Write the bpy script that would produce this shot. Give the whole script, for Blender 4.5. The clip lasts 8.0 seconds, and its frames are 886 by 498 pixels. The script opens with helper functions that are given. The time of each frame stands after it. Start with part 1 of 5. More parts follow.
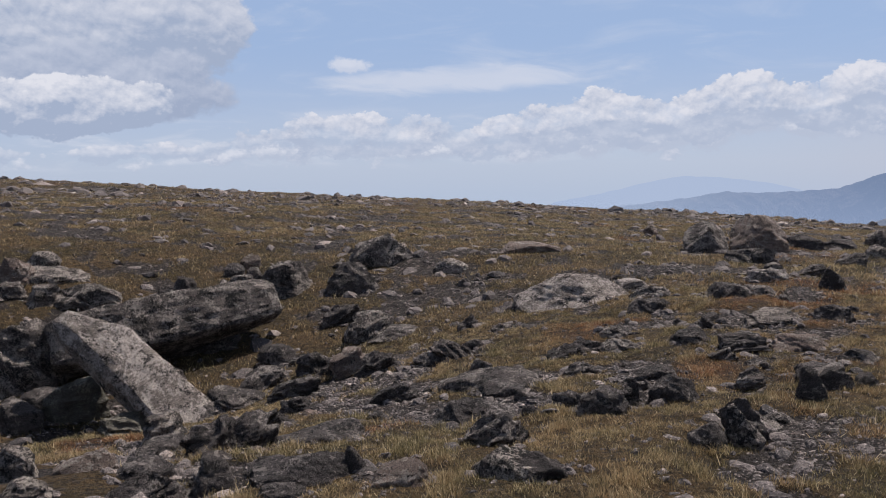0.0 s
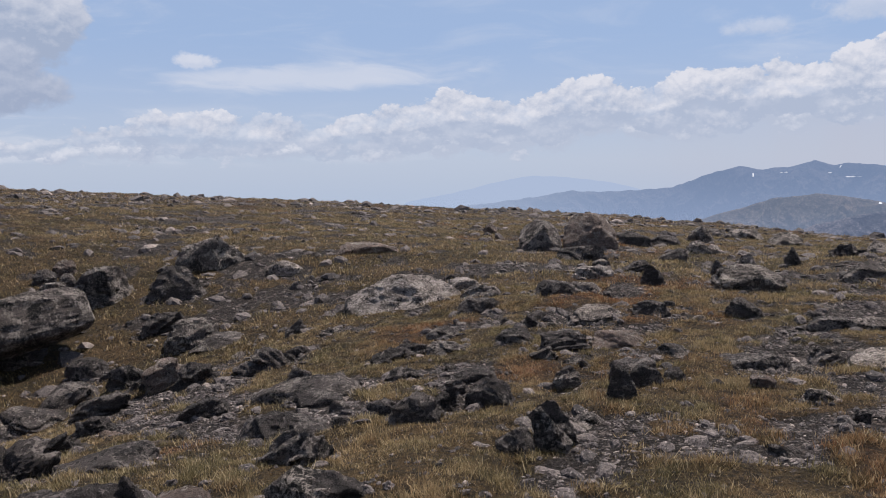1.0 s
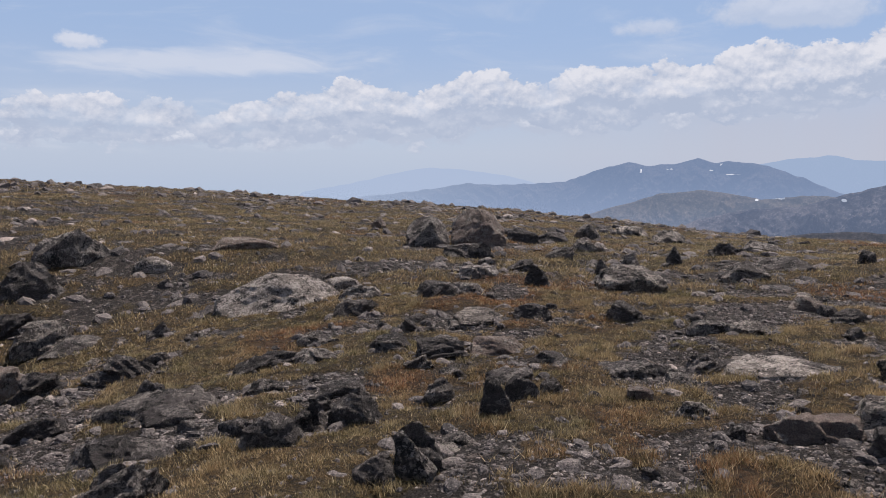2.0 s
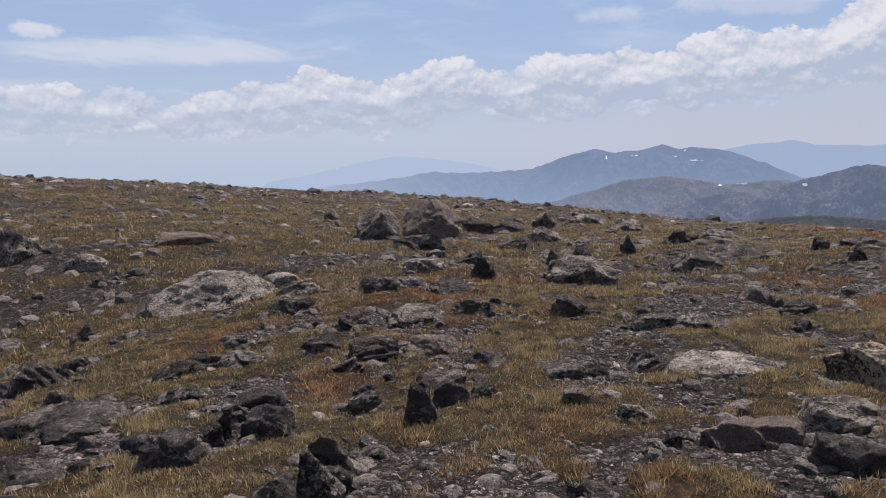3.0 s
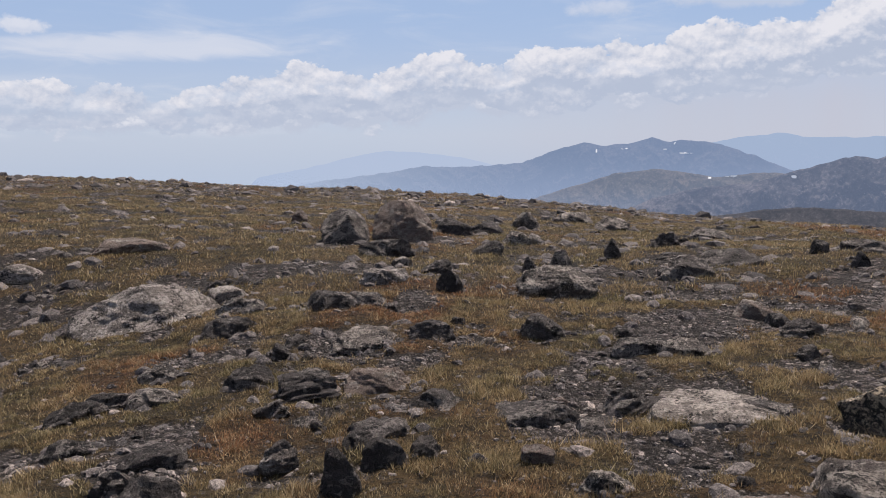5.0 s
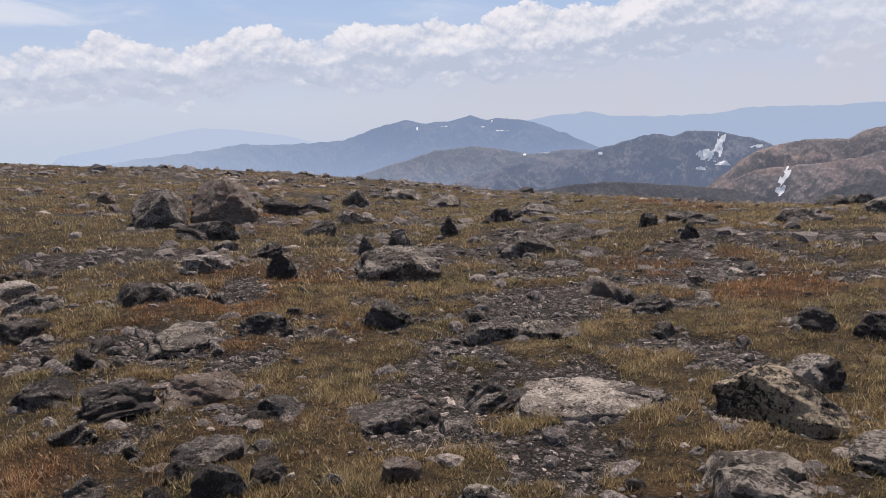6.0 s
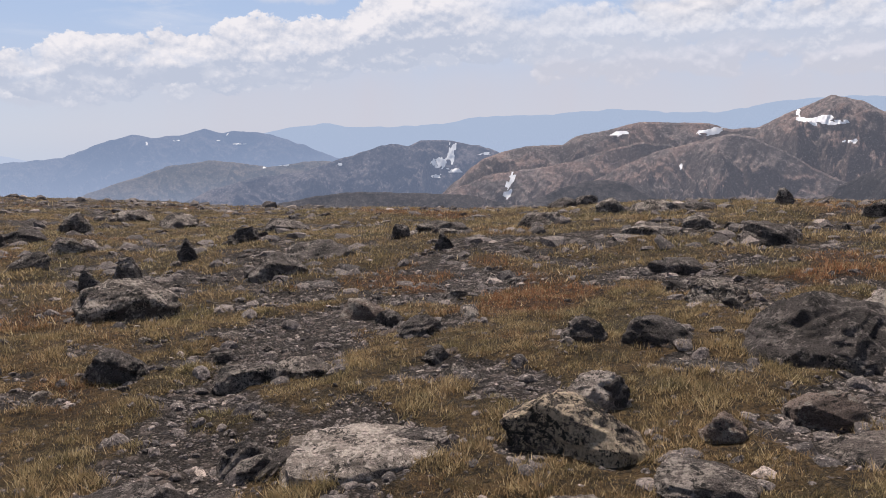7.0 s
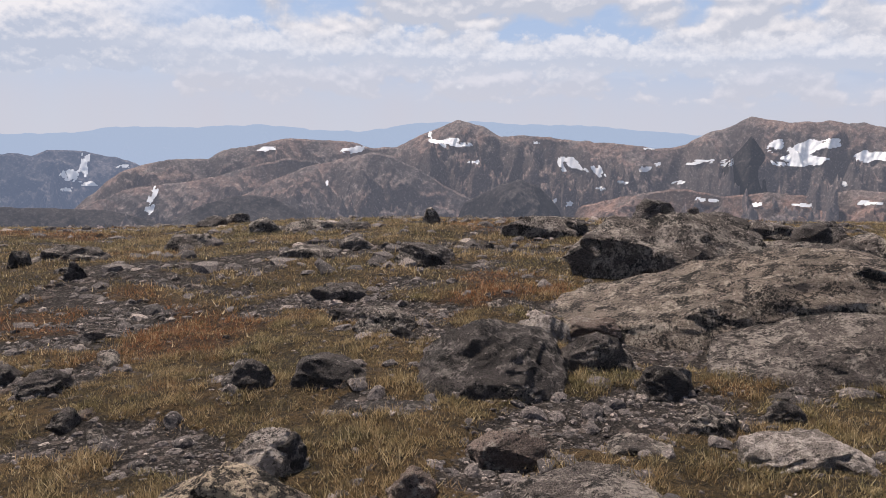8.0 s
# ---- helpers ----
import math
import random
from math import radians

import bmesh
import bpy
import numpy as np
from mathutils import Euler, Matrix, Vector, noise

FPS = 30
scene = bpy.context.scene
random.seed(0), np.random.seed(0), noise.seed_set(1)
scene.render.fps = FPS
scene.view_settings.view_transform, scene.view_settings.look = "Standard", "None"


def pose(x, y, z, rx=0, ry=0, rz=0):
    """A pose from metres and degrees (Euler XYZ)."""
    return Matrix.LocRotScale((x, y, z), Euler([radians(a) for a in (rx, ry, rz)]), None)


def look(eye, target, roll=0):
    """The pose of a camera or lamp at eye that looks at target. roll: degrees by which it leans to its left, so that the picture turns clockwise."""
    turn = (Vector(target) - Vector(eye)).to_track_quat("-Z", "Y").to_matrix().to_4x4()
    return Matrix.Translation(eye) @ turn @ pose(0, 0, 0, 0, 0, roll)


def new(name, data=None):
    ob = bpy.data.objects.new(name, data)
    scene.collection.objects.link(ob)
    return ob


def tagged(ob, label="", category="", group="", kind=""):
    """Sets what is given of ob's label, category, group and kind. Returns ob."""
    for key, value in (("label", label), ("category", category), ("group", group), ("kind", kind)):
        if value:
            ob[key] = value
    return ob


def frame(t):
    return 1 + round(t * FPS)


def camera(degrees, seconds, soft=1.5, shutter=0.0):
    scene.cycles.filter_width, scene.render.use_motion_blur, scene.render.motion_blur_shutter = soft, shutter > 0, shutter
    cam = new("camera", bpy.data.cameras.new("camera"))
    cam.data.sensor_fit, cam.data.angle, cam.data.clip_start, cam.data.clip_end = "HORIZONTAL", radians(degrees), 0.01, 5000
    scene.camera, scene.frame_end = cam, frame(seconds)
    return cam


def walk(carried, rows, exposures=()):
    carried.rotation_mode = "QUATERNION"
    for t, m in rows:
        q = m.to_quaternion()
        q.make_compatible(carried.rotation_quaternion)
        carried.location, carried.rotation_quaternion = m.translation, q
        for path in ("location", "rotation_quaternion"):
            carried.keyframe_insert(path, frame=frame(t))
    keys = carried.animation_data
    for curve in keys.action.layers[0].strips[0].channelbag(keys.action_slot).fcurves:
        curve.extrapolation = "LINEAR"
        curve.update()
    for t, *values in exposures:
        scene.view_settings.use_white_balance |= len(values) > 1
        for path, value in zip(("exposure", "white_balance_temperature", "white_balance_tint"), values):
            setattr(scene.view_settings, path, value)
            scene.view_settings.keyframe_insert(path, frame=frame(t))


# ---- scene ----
cam = camera(56.43, 8.0, soft=0.5)
PATH = [
    (0, look((-0.876, -1.626, 1.658), (-4.207, 7.749, 0.643), -0.97)),
    (0.5, look((-0.830, -1.488, 1.645), (-2.793, 8.266, 0.641), -0.59)),
    (1, look((-0.627, -1.210, 1.636), (-2.263, 8.600, 0.591), -0.80)),
    (1.5, look((-0.504, -0.996, 1.634), (-1.650, 8.878, 0.536), -0.46)),
    (2, look((-0.463, -0.691, 1.683), (-0.858, 9.234, 0.529), 0.46)),
    (2.2, look((-0.424, -0.617, 1.703), (-0.581, 9.308, 0.494), 0.38)),
    (3.3, look((-0.051, -0.114, 1.684), (-0.051, 9.803, 0.393), -0.09)),
    (3.5, look((0.000, -0.000, 1.680), (0.000, 9.918, 0.405), -0.02)),
    (4, look((0.042, 0.304, 1.725), (0.083, 10.223, 0.454), -0.03)),
    (4.2, look((0.069, 0.382, 1.740), (0.117, 10.295, 0.420), -0.36)),
    (5.3, look((0.223, 1.082, 1.720), (0.392, 10.984, 0.329), -0.33)),
    (5.5, look((0.202, 1.223, 1.683), (0.791, 11.095, 0.200), 0.11)),
    (6, look((0.127, 1.587, 1.662), (2.323, 11.206, 0.030), -0.10)),
    (6.5, look((0.209, 2.016, 1.621), (3.655, 11.290, 0.167), -1.21)),
    (7, look((0.324, 2.324, 1.636), (5.356, 10.832, 0.119), -0.81)),
    (7.5, look((0.456, 2.692, 1.672), (7.295, 9.864, 0.333), 0.48)),
    (8, look((0.673, 2.860, 1.661), (8.773, 8.575, 0.345), 1.31)),
]
walk(cam, PATH, exposures=[(0.0, 0.35, 6350, 13), (2.0, 0.38, 6400, 13), (4.0, 0.42, 6500, 13), (5.5, 0.48, 6600, 13), (6.5, 0.56, 6750, 14), (8.0, 0.56, 6800, 14)])

# ---- sky, sun and clouds ----
SUN_AZ, SUN_EL = 20.0, 60.0
sun_data = bpy.data.lights.new("sun", "SUN")
sun_data.energy, sun_data.angle, sun_data.color = 5.0, radians(0.8), (1.0, 0.92, 0.83)
sun = new("sun", sun_data)
sun.matrix_world = look((0, 0, 60), (-60 * math.sin(radians(SUN_AZ)) / math.tan(radians(SUN_EL)), -60 * math.cos(radians(SUN_AZ)) / math.tan(radians(SUN_EL)), 0))

world = bpy.data.worlds.new("sky")
scene.world = world
world.use_nodes = True
WT = world.node_tree
WT.nodes.clear()


class Val:
    """A number that travels through the sky's nodes."""

    def __init__(self, socket):
        self.s = socket

    def __add__(self, o): return op("ADD", self, o)
    def __sub__(self, o): return op("SUBTRACT", self, o)
    def __mul__(self, o): return op("MULTIPLY", self, o)
    def __truediv__(self, o): return op("DIVIDE", self, o)
    def __radd__(self, o): return op("ADD", o, self)
    def __rsub__(self, o): return op("SUBTRACT", o, self)
    def __rmul__(self, o): return op("MULTIPLY", o, self)


def plug(target, value):
    if isinstance(value, Val):
        WT.links.new(value.s, target)
    else:
        target.default_value = value


def op(kind, a, b=0.0):
    n = WT.nodes.new("ShaderNodeMath")
    n.operation = kind
    plug(n.inputs[0], a), plug(n.inputs[1], b)
    return Val(n.outputs[0])


def step(lo, hi, v):
    n = WT.nodes.new("ShaderNodeMapRange")
    n.interpolation_type = "SMOOTHSTEP"
    plug(n.inputs["Value"], v)
    n.inputs["From Min"].default_value, n.inputs["From Max"].default_value = lo, hi
    return Val(n.outputs["Result"])


def vec(x, y, z=0.0):
    n = WT.nodes.new("ShaderNodeCombineXYZ")
    for s, v in zip(n.inputs, (x, y, z)):
        plug(s, v)
    return Val(n.outputs[0])


def cloud_noise(v, scale, detail=5.0, rough=0.55, warp=0.0):
    n = WT.nodes.new("ShaderNodeTexNoise")
    WT.links.new(v.s, n.inputs["Vector"])
    n.inputs["Scale"].default_value, n.inputs["Detail"].default_value = scale, detail
    n.inputs["Roughness"].default_value, n.inputs["Distortion"].default_value = rough, warp
    return Val(n.outputs[0])


def billow(v, scale, detail=3.0):
    n = WT.nodes.new("ShaderNodeTexVoronoi")
    WT.links.new(v.s, n.inputs["Vector"])
    n.feature = "F1"
    n.normalize = True
    n.inputs["Scale"].default_value, n.inputs["Detail"].default_value = scale, detail
    n.inputs["Roughness"].default_value, n.inputs["Lacunarity"].default_value = 0.5, 2.1
    return 1.0 - Val(n.outputs["Distance"])


def along(v, lo, hi, knots, top):
    """A curve over the bearing from knots (bearing, value)."""
    n = WT.nodes.new("ShaderNodeValToRGB")
    n.color_ramp.interpolation = "B_SPLINE"
    plug(n.inputs[0], (v - lo) * (1.0 / (hi - lo)))
    els = n.color_ramp.elements
    while len(els) < len(knots):
        els.new(0.5)
    for e, (a, b) in zip(els, knots):
        e.position, g = (a - lo) / (hi - lo), b / top
        e.color = (g, g, g, 1)
    return Val(n.outputs[0]) * top


def blend(f, a, b):
    n = WT.nodes.new("ShaderNodeMix")
    n.data_type = "RGBA"
    plug(n.inputs[0], f)
    for s, c in ((n.inputs[6], a), (n.inputs[7], b)):
        if isinstance(c, Val):
            WT.links.new(c.s, s)
        else:
            s.default_value = (*c, 1)
    return Val(n.outputs[2])


coord = WT.nodes.new("ShaderNodeTexCoord")
split = WT.nodes.new("ShaderNodeSeparateXYZ")
WT.links.new(coord.outputs["Generated"], split.inputs[0])
dx, dy, dz = (Val(o) for o in split.outputs)
EL = op("ARCSINE", dz) * 57.2958
AZ = op("ARCTAN2", dx, dy) * 57.2958

sky = WT.nodes.new("ShaderNodeTexSky")
sky.sky_type, sky.sun_disc = "NISHITA", False
sky.sun_elevation, sky.sun_rotation, sky.altitude = radians(SUN_EL), radians(SUN_AZ), 3500
sky.air_density, sky.dust_density, sky.ozone_density = 1.0, 1.5, 1.0
scaled = WT.nodes.new("ShaderNodeVectorMath")
scaled.operation = "SCALE"
WT.links.new(sky.outputs[0], scaled.inputs[0])
scaled.inputs["Scale"].default_value = 0.085
air = Val(scaled.outputs[0])

# blue air, paler towards the horizon, with rain shafts under the cloud bank
shafts = cloud_noise(vec(AZ * 1.0, EL * 0.06), 0.22, 3.0, 0.5)
air = blend(0.85 - step(12.0, 30.0, EL) * 0.7, air, blend(step(0.5, 9.0, EL), (0.545, 0.635, 0.80), (0.425, 0.575, 0.83)))
air = blend(step(-8.0, 24.0, AZ) * (1.0 - step(1.5, 6.5, EL)) * (0.25 + shafts * 0.75), air, (0.585, 0.60, 0.69))
air = blend((1.0 - step(-3.6, -0.3, EL)) * 0.5, air, (0.50, 0.61, 0.78))


def cumulus(below, body, size, lit, shade, puffy=1.6, soft=0.30, cap=1.8, fade=None, grade=None):
    """Lays a cloud over what is below it. body(az, el): how deep in the cloud, in degrees; lit where the cloud thins out upwards."""
    def deep(az, el):
        v = vec(az, el * 1.3)
        lumps = (billow(v, size * 0.5, 0.0) - 0.58) * puffy * 2.4
        puff = lumps + (billow(v, size * 1.6, 2.5) - 0.60) * puffy * 1.1 + (cloud_noise(v, size * 2.2, 7.0, 0.62, 0.3) - 0.5) * puffy * 0.9
        return op("MINIMUM", body(az, el), cap) + puff, puff
    here, puff = deep(AZ, EL)
    there, _ = deep(AZ - 0.12, EL + 0.40)
    mask = step(0.0, soft, here)
    if fade is not None:
        mask = mask * fade
    light = op("MINIMUM", op("MAXIMUM", 0.14 + (here - there) * 0.80 + puff * 0.14 + (0.0 if grade is None else (EL - grade[0]) * grade[1]), 0.0), 1.0)
    return blend(mask, below, blend(light, shade, lit))


WHITE = (0.86, 0.875, 0.925)
# thin veil and wisps
veil = cloud_noise(vec(AZ * 0.35, EL * 1.6), 0.30, 6.0, 0.6, 0.6)
air = blend(step(0.46, 0.85, veil) * step(2.0, 6.0, EL) * 0.5, air, (0.74, 0.79, 0.88))
wu = (AZ + 18.5) * 0.082
wv = (EL - 5.75 - (AZ + 18.5) * 0.035) * 0.85
wisp = cloud_noise(vec(AZ * 0.5 + EL * 0.4, EL * 2.2), 0.5, 6.0, 0.55, 0.8)
inside = 1.0 - (wu * wu + wv * wv)
air = blend(step(0.05, 0.95, inside + (wisp - 0.5) * 1.5) * 0.62, air, (0.80, 0.83, 0.90))
# faint stratus low on one side
low = cloud_noise(vec(AZ * 0.22, EL * 1.2), 0.75, 5.0, 0.55, 0.4)
air = blend(step(0.46, 0.70, low) * step(-0.5, 1.0, EL) * (1.0 - step(2.8, 4.2, EL)) * (1.0 - step(-16.0, -4.0, AZ)) * 0.7, air, (0.76, 0.80, 0.88))


# high broken clouds on the far side and overhead
def deck(az, el):
    high = cloud_noise(vec(az * 0.42, el * 0.9), 0.27, 3.0, 0.5, 0.3)
    where = op("MAXIMUM", step(33.0, 44.0, az), step(13.0, 20.0, el))
    return op("MINIMUM", (high - 0.46 - step(11.0, 16.0, el) * 0.14) * 12.0, (el - 6.2) * 1.3 + (high - 0.5) * 3.0) + (where - 1.0) * 12.0


air = cumulus(air, deck, 0.42, (0.84, 0.85, 0.90), (0.53, 0.585, 0.695), 1.5, 1.3, 2.0, None, (8.0, 0.04))


# low puffs under the high deck
def puffs(az, el):
    patch = cloud_noise(vec(az * 0.5, el * 0.8), 0.45, 3.0, 0.5)
    return op("MINIMUM", (patch - 0.47) * 9.0, (1.15 - op("ABSOLUTE", el - 3.9)) * 1.5) + (step(30.0, 38.0, az) - 1.0) * 20.0


air = blend(0.6, air, cumulus(air, puffs, 0.62, (0.80, 0.80, 0.86), (0.58, 0.61, 0.70), 1.3, 0.8))


# the long cumulus bank
def bank(az, el):
    crown = along(az, -60.0, 100.0, [(-60, 1.0), (-36, 1.6), (-33, 3.0), (-25, 3.6), (-21, 2.6), (-17, 3.0), (-13, 3.5), (-8, 5.4), (-4.8, 3.2), (-1.5, 5.8), (2, 5.4), (4.2, 4.1), (7, 6.4), (10, 5.5), (15, 5.9), (19.5, 7.6), (22.8, 5.8), (26.5, 9.1), (31, 9.2), (36, 9.4), (41, 9.4), (46, 9.0), (60, 9.0)], 12.0)
    floor_ = along(az, -60.0, 100.0, [(-60, 1.5), (-25, 0.9), (-8, 1.5), (2, 2.0), (10, 2.4), (21, 3.2), (27, 4.2), (36, 4.6), (50, 5.0)], 12.0)
    return op("MINIMUM", (crown - 0.4 - el) * 1.15, (el - floor_) * 1.1)


def low_bank(az, el):
    return op("MINIMUM", bank(az, el + 1.1), (el - 0.6) * 1.2) + (1.0 - step(-12.0, 8.0, az)) * 0.6 - 0.7


mottle = cloud_noise(vec(AZ, EL * 1.6), 0.5, 4.0, 0.55)
air = blend(0.85, air, cumulus(air, low_bank, 0.85, (0.80, 0.83, 0.90), (0.55, 0.615, 0.74), 1.4, 0.9))
air = cumulus(air, bank, 0.70, (0.84, 0.855, 0.91), (0.50, 0.575, 0.715), 1.35, 0.28, 1.6, (0.55 + 0.45 * step(0.38, 0.60, mottle + (EL - 2.6) * 0.06)) * (1.0 - step(30.0, 43.0, AZ)), (3.6, 0.05))


# the tall cloud to one side and the small ones by it
def blob(az0, el0, wide, high, size, base=-90.0, square=False):
    def body(az, el):
        u, v = (az - az0) * (1.0 / wide), (el - el0) * (1.0 / high)
        away = op("POWER", u * u * u * u + v * v * v * v, 0.25) if square else op("SQRT", u * u + v * v)
        return op("MINIMUM", (1.0 - away) * size, (el - base) * 2.2)
    return body


air = cumulus(air, blob(-45.0, 11.0, 11.6, 6.0, 6.5, 6.2, True), 0.34, WHITE, (0.42, 0.50, 0.65), 1.15, 0.35, 2.4, None, (8.6, 0.10))
air = cumulus(air, blob(-41.5, 5.2, 7.0, 2.4, 3.0), 0.5, (0.60, 0.655, 0.77), (0.41, 0.485, 0.635), 1.2, 0.8)
air = cumulus(air, blob(-43.5, 3.9, 6.2, 1.7, 3.2), 0.6, WHITE, (0.43, 0.51, 0.66), 1.3)
# small clouds above the bank
air = blend(0.55, air, cumulus(air, blob(20.5, 9.0, 5.5, 1.0, 2.0), 0.8, (0.82, 0.84, 0.90), (0.66, 0.71, 0.81), 1.0, 1.0))
air = blend(0.5, air, cumulus(air, blob(11.6, 8.3, 2.4, 0.6, 1.4), 1.1, (0.80, 0.83, 0.90), (0.68, 0.73, 0.83), 0.8, 1.0))
air = blend(0.7, air, cumulus(air, blob(-25.6, 6.75, 1.35, 0.5, 1.3), 1.3, WHITE, (0.74, 0.78, 0.87), 0.7, 0.7))

back = WT.nodes.new("ShaderNodeBackground")
WT.links.new(air.s, back.inputs["Color"])
back.inputs["Strength"].default_value = 0.68
WT.links.new(back.outputs[0], WT.nodes.new("ShaderNodeOutputWorld").inputs[0])


# ---- noise and the shape of the ground ----
def hash3(i, j, k, seed):
    n = (i.astype(np.int64) * 374761393 + j.astype(np.int64) * 668265263 + k.astype(np.int64) * 2147483647 + (seed * 974634777) % 4294967296) & 0xFFFFFFFF
    n = ((n ^ (n >> 13)) * 1274126177) & 0xFFFFFFFF
    n = ((n ^ (n >> 16)) * 2246822519) & 0xFFFFFFFF
    return ((n ^ (n >> 15)) & 0xFFFFFF) / float(0xFFFFFF) * 2 - 1


def vnoise(x, y, z=0.0, seed=0):
    """Smooth value noise, about -1 to 1."""
    x, y, z = np.broadcast_arrays(np.asarray(x, float), np.asarray(y, float), np.asarray(z, float))
    i, j, k = np.floor(x), np.floor(y), np.floor(z)
    fx, fy, fz = x - i, y - j, z - k
    fx, fy, fz = (f * f * f * (f * (f * 6 - 15) + 10) for f in (fx, fy, fz))
    out = 0.0
    for a in (0, 1):
        for b in (0, 1):
            for c in (0, 1):
                w = (fx if a else 1 - fx) * (fy if b else 1 - fy) * (fz if c else 1 - fz)
                out = out + w * hash3(i + a, j + b, k + c, seed)
    return out


def fbm(x, y, z=0.0, seed=0, octaves=4, gain=0.5):
    total, amp = 0.0, 1.0
    for o in range(octaves):
        total = total + amp * vnoise(x * 2.03**o + 17.1 * o, y * 2.03**o - 9.7 * o, z * 2.03**o + 3.3 * o, seed + o)
        amp *= gain
    return total


def smooth(a, b, x):
    t = np.clip((x - a) / (b - a), 0, 1)
    return t * t * (3 - 2 * t)


# bearing, steepness of the sight line that grazes the brow, distance of the brow
BROW = np.array([
    (-180, -0.06, 45), (-120, -0.03, 60), (-75, 0.006, 75), (-47, -0.010, 72), (-33, -0.031, 62), (-20, -0.046, 58),
    (-10, -0.0585, 55), (0, -0.067, 52), (7, -0.076, 50), (14, -0.0885, 42), (22, -0.095, 32), (32, -0.099, 27),
    (40, -0.094, 25), (48, -0.090, 25), (56, -0.086, 26), (68, -0.080, 27), (84, -0.078, 27), (120, -0.08, 30), (180, -0.06, 45)])
BEARING = np.arange(-180, 180.5, 0.5)
KERNEL = np.exp(-((np.arange(-24, 25) / 8.0) ** 2))
KERNEL = KERNEL / KERNEL.sum()
GRAZE, BROW_R = (np.convolve(np.pad(np.interp(BEARING, BROW[:, 0], BROW[:, n]), 24, mode="wrap"), KERNEL, "valid") for n in (1, 2))
EYE_H = 1.68


def ground_z(x, y, fine=True):
    """Height of the tundra: a broad dome that rises to one side, a hollow with boulders, and a steep fall beyond the brow."""
    x, y = np.asarray(x, float), np.asarray(y, float)
    r = np.hypot(x, y)
    az = np.degrees(np.arctan2(x, y))
    graze, brow = np.interp(az, BEARING, GRAZE), np.interp(az, BEARING, BROW_R)
    c = EYE_H / brow**2
    rr = np.minimum(r, brow * 2.2)
    z = (graze + 2 * EYE_H / brow) * rr - c * rr**2
    z = z + (graze + 2 * EYE_H / brow - 2 * c * rr) * np.maximum(np.minimum(r, 260.0) - rr, 0)
    far = np.maximum(r - 260.0, 0.0)
    z = z - 620.0 * smooth(-150, 1300, far) * smooth(0, 90, far)
    z = z - 2.0 * np.exp(-((x + 9.5) ** 2 + (y - 6.5) ** 2) / 32.0)
    z = z + 0.10 * fbm(x / 5.0, y / 5.0, 0, 11, 2) * smooth(3, 9, r)
    if fine:
        z = z + 0.030 * (turf(x, y) - 0.8) * (1 - smooth(12, 25, r))
        z = z + (0.035 * fbm(x / 0.8, y / 0.8, 0, 21, 3) + 0.012 * fbm(x / 0.14, y / 0.14, 0, 31, 2)) * (1 - smooth(30, 90, r))
    return z


def turf(x, y):
    """How much turf covers the gravel, 0 to 1."""
    m = 0.5 * fbm(x / 1.6, y / 1.6, 0, 41, 2) + 0.85 * fbm(x / 0.55, y / 0.55, 0, 51, 3)
    stony = np.exp(-(((x - 5.5) / 4.5) ** 2 + ((y - 11.5) / 3.0) ** 2)) + 0.8 * np.exp(-((x / 2.2) ** 2 + ((y - 5.0) / 1.3) ** 2))
    return smooth(-0.42, 0.08, m + 0.08 - 0.16 * stony)


def rust(x, y):
    """Where the turf has turned red, 0 to 1."""
    m = fbm(x / 2.6, y / 2.6, 0, 61, 3) + 0.4 * fbm(x / 0.5, y / 0.5, 0, 71, 2)
    for cx, cy, size in ((7.3, 6.9, 0.9), (8.3, 7.4, 0.8), (-3.5, 4.1, 0.6), (5.9, 4.3, 0.6), (-7.2, 5.3, 0.8), (2.8, 8.6, 0.8)):
        m = m + 1.3 * np.exp(-((x - cx) ** 2 + (y - cy) ** 2) / size**2)
    return smooth(0.32, 1.15, m)


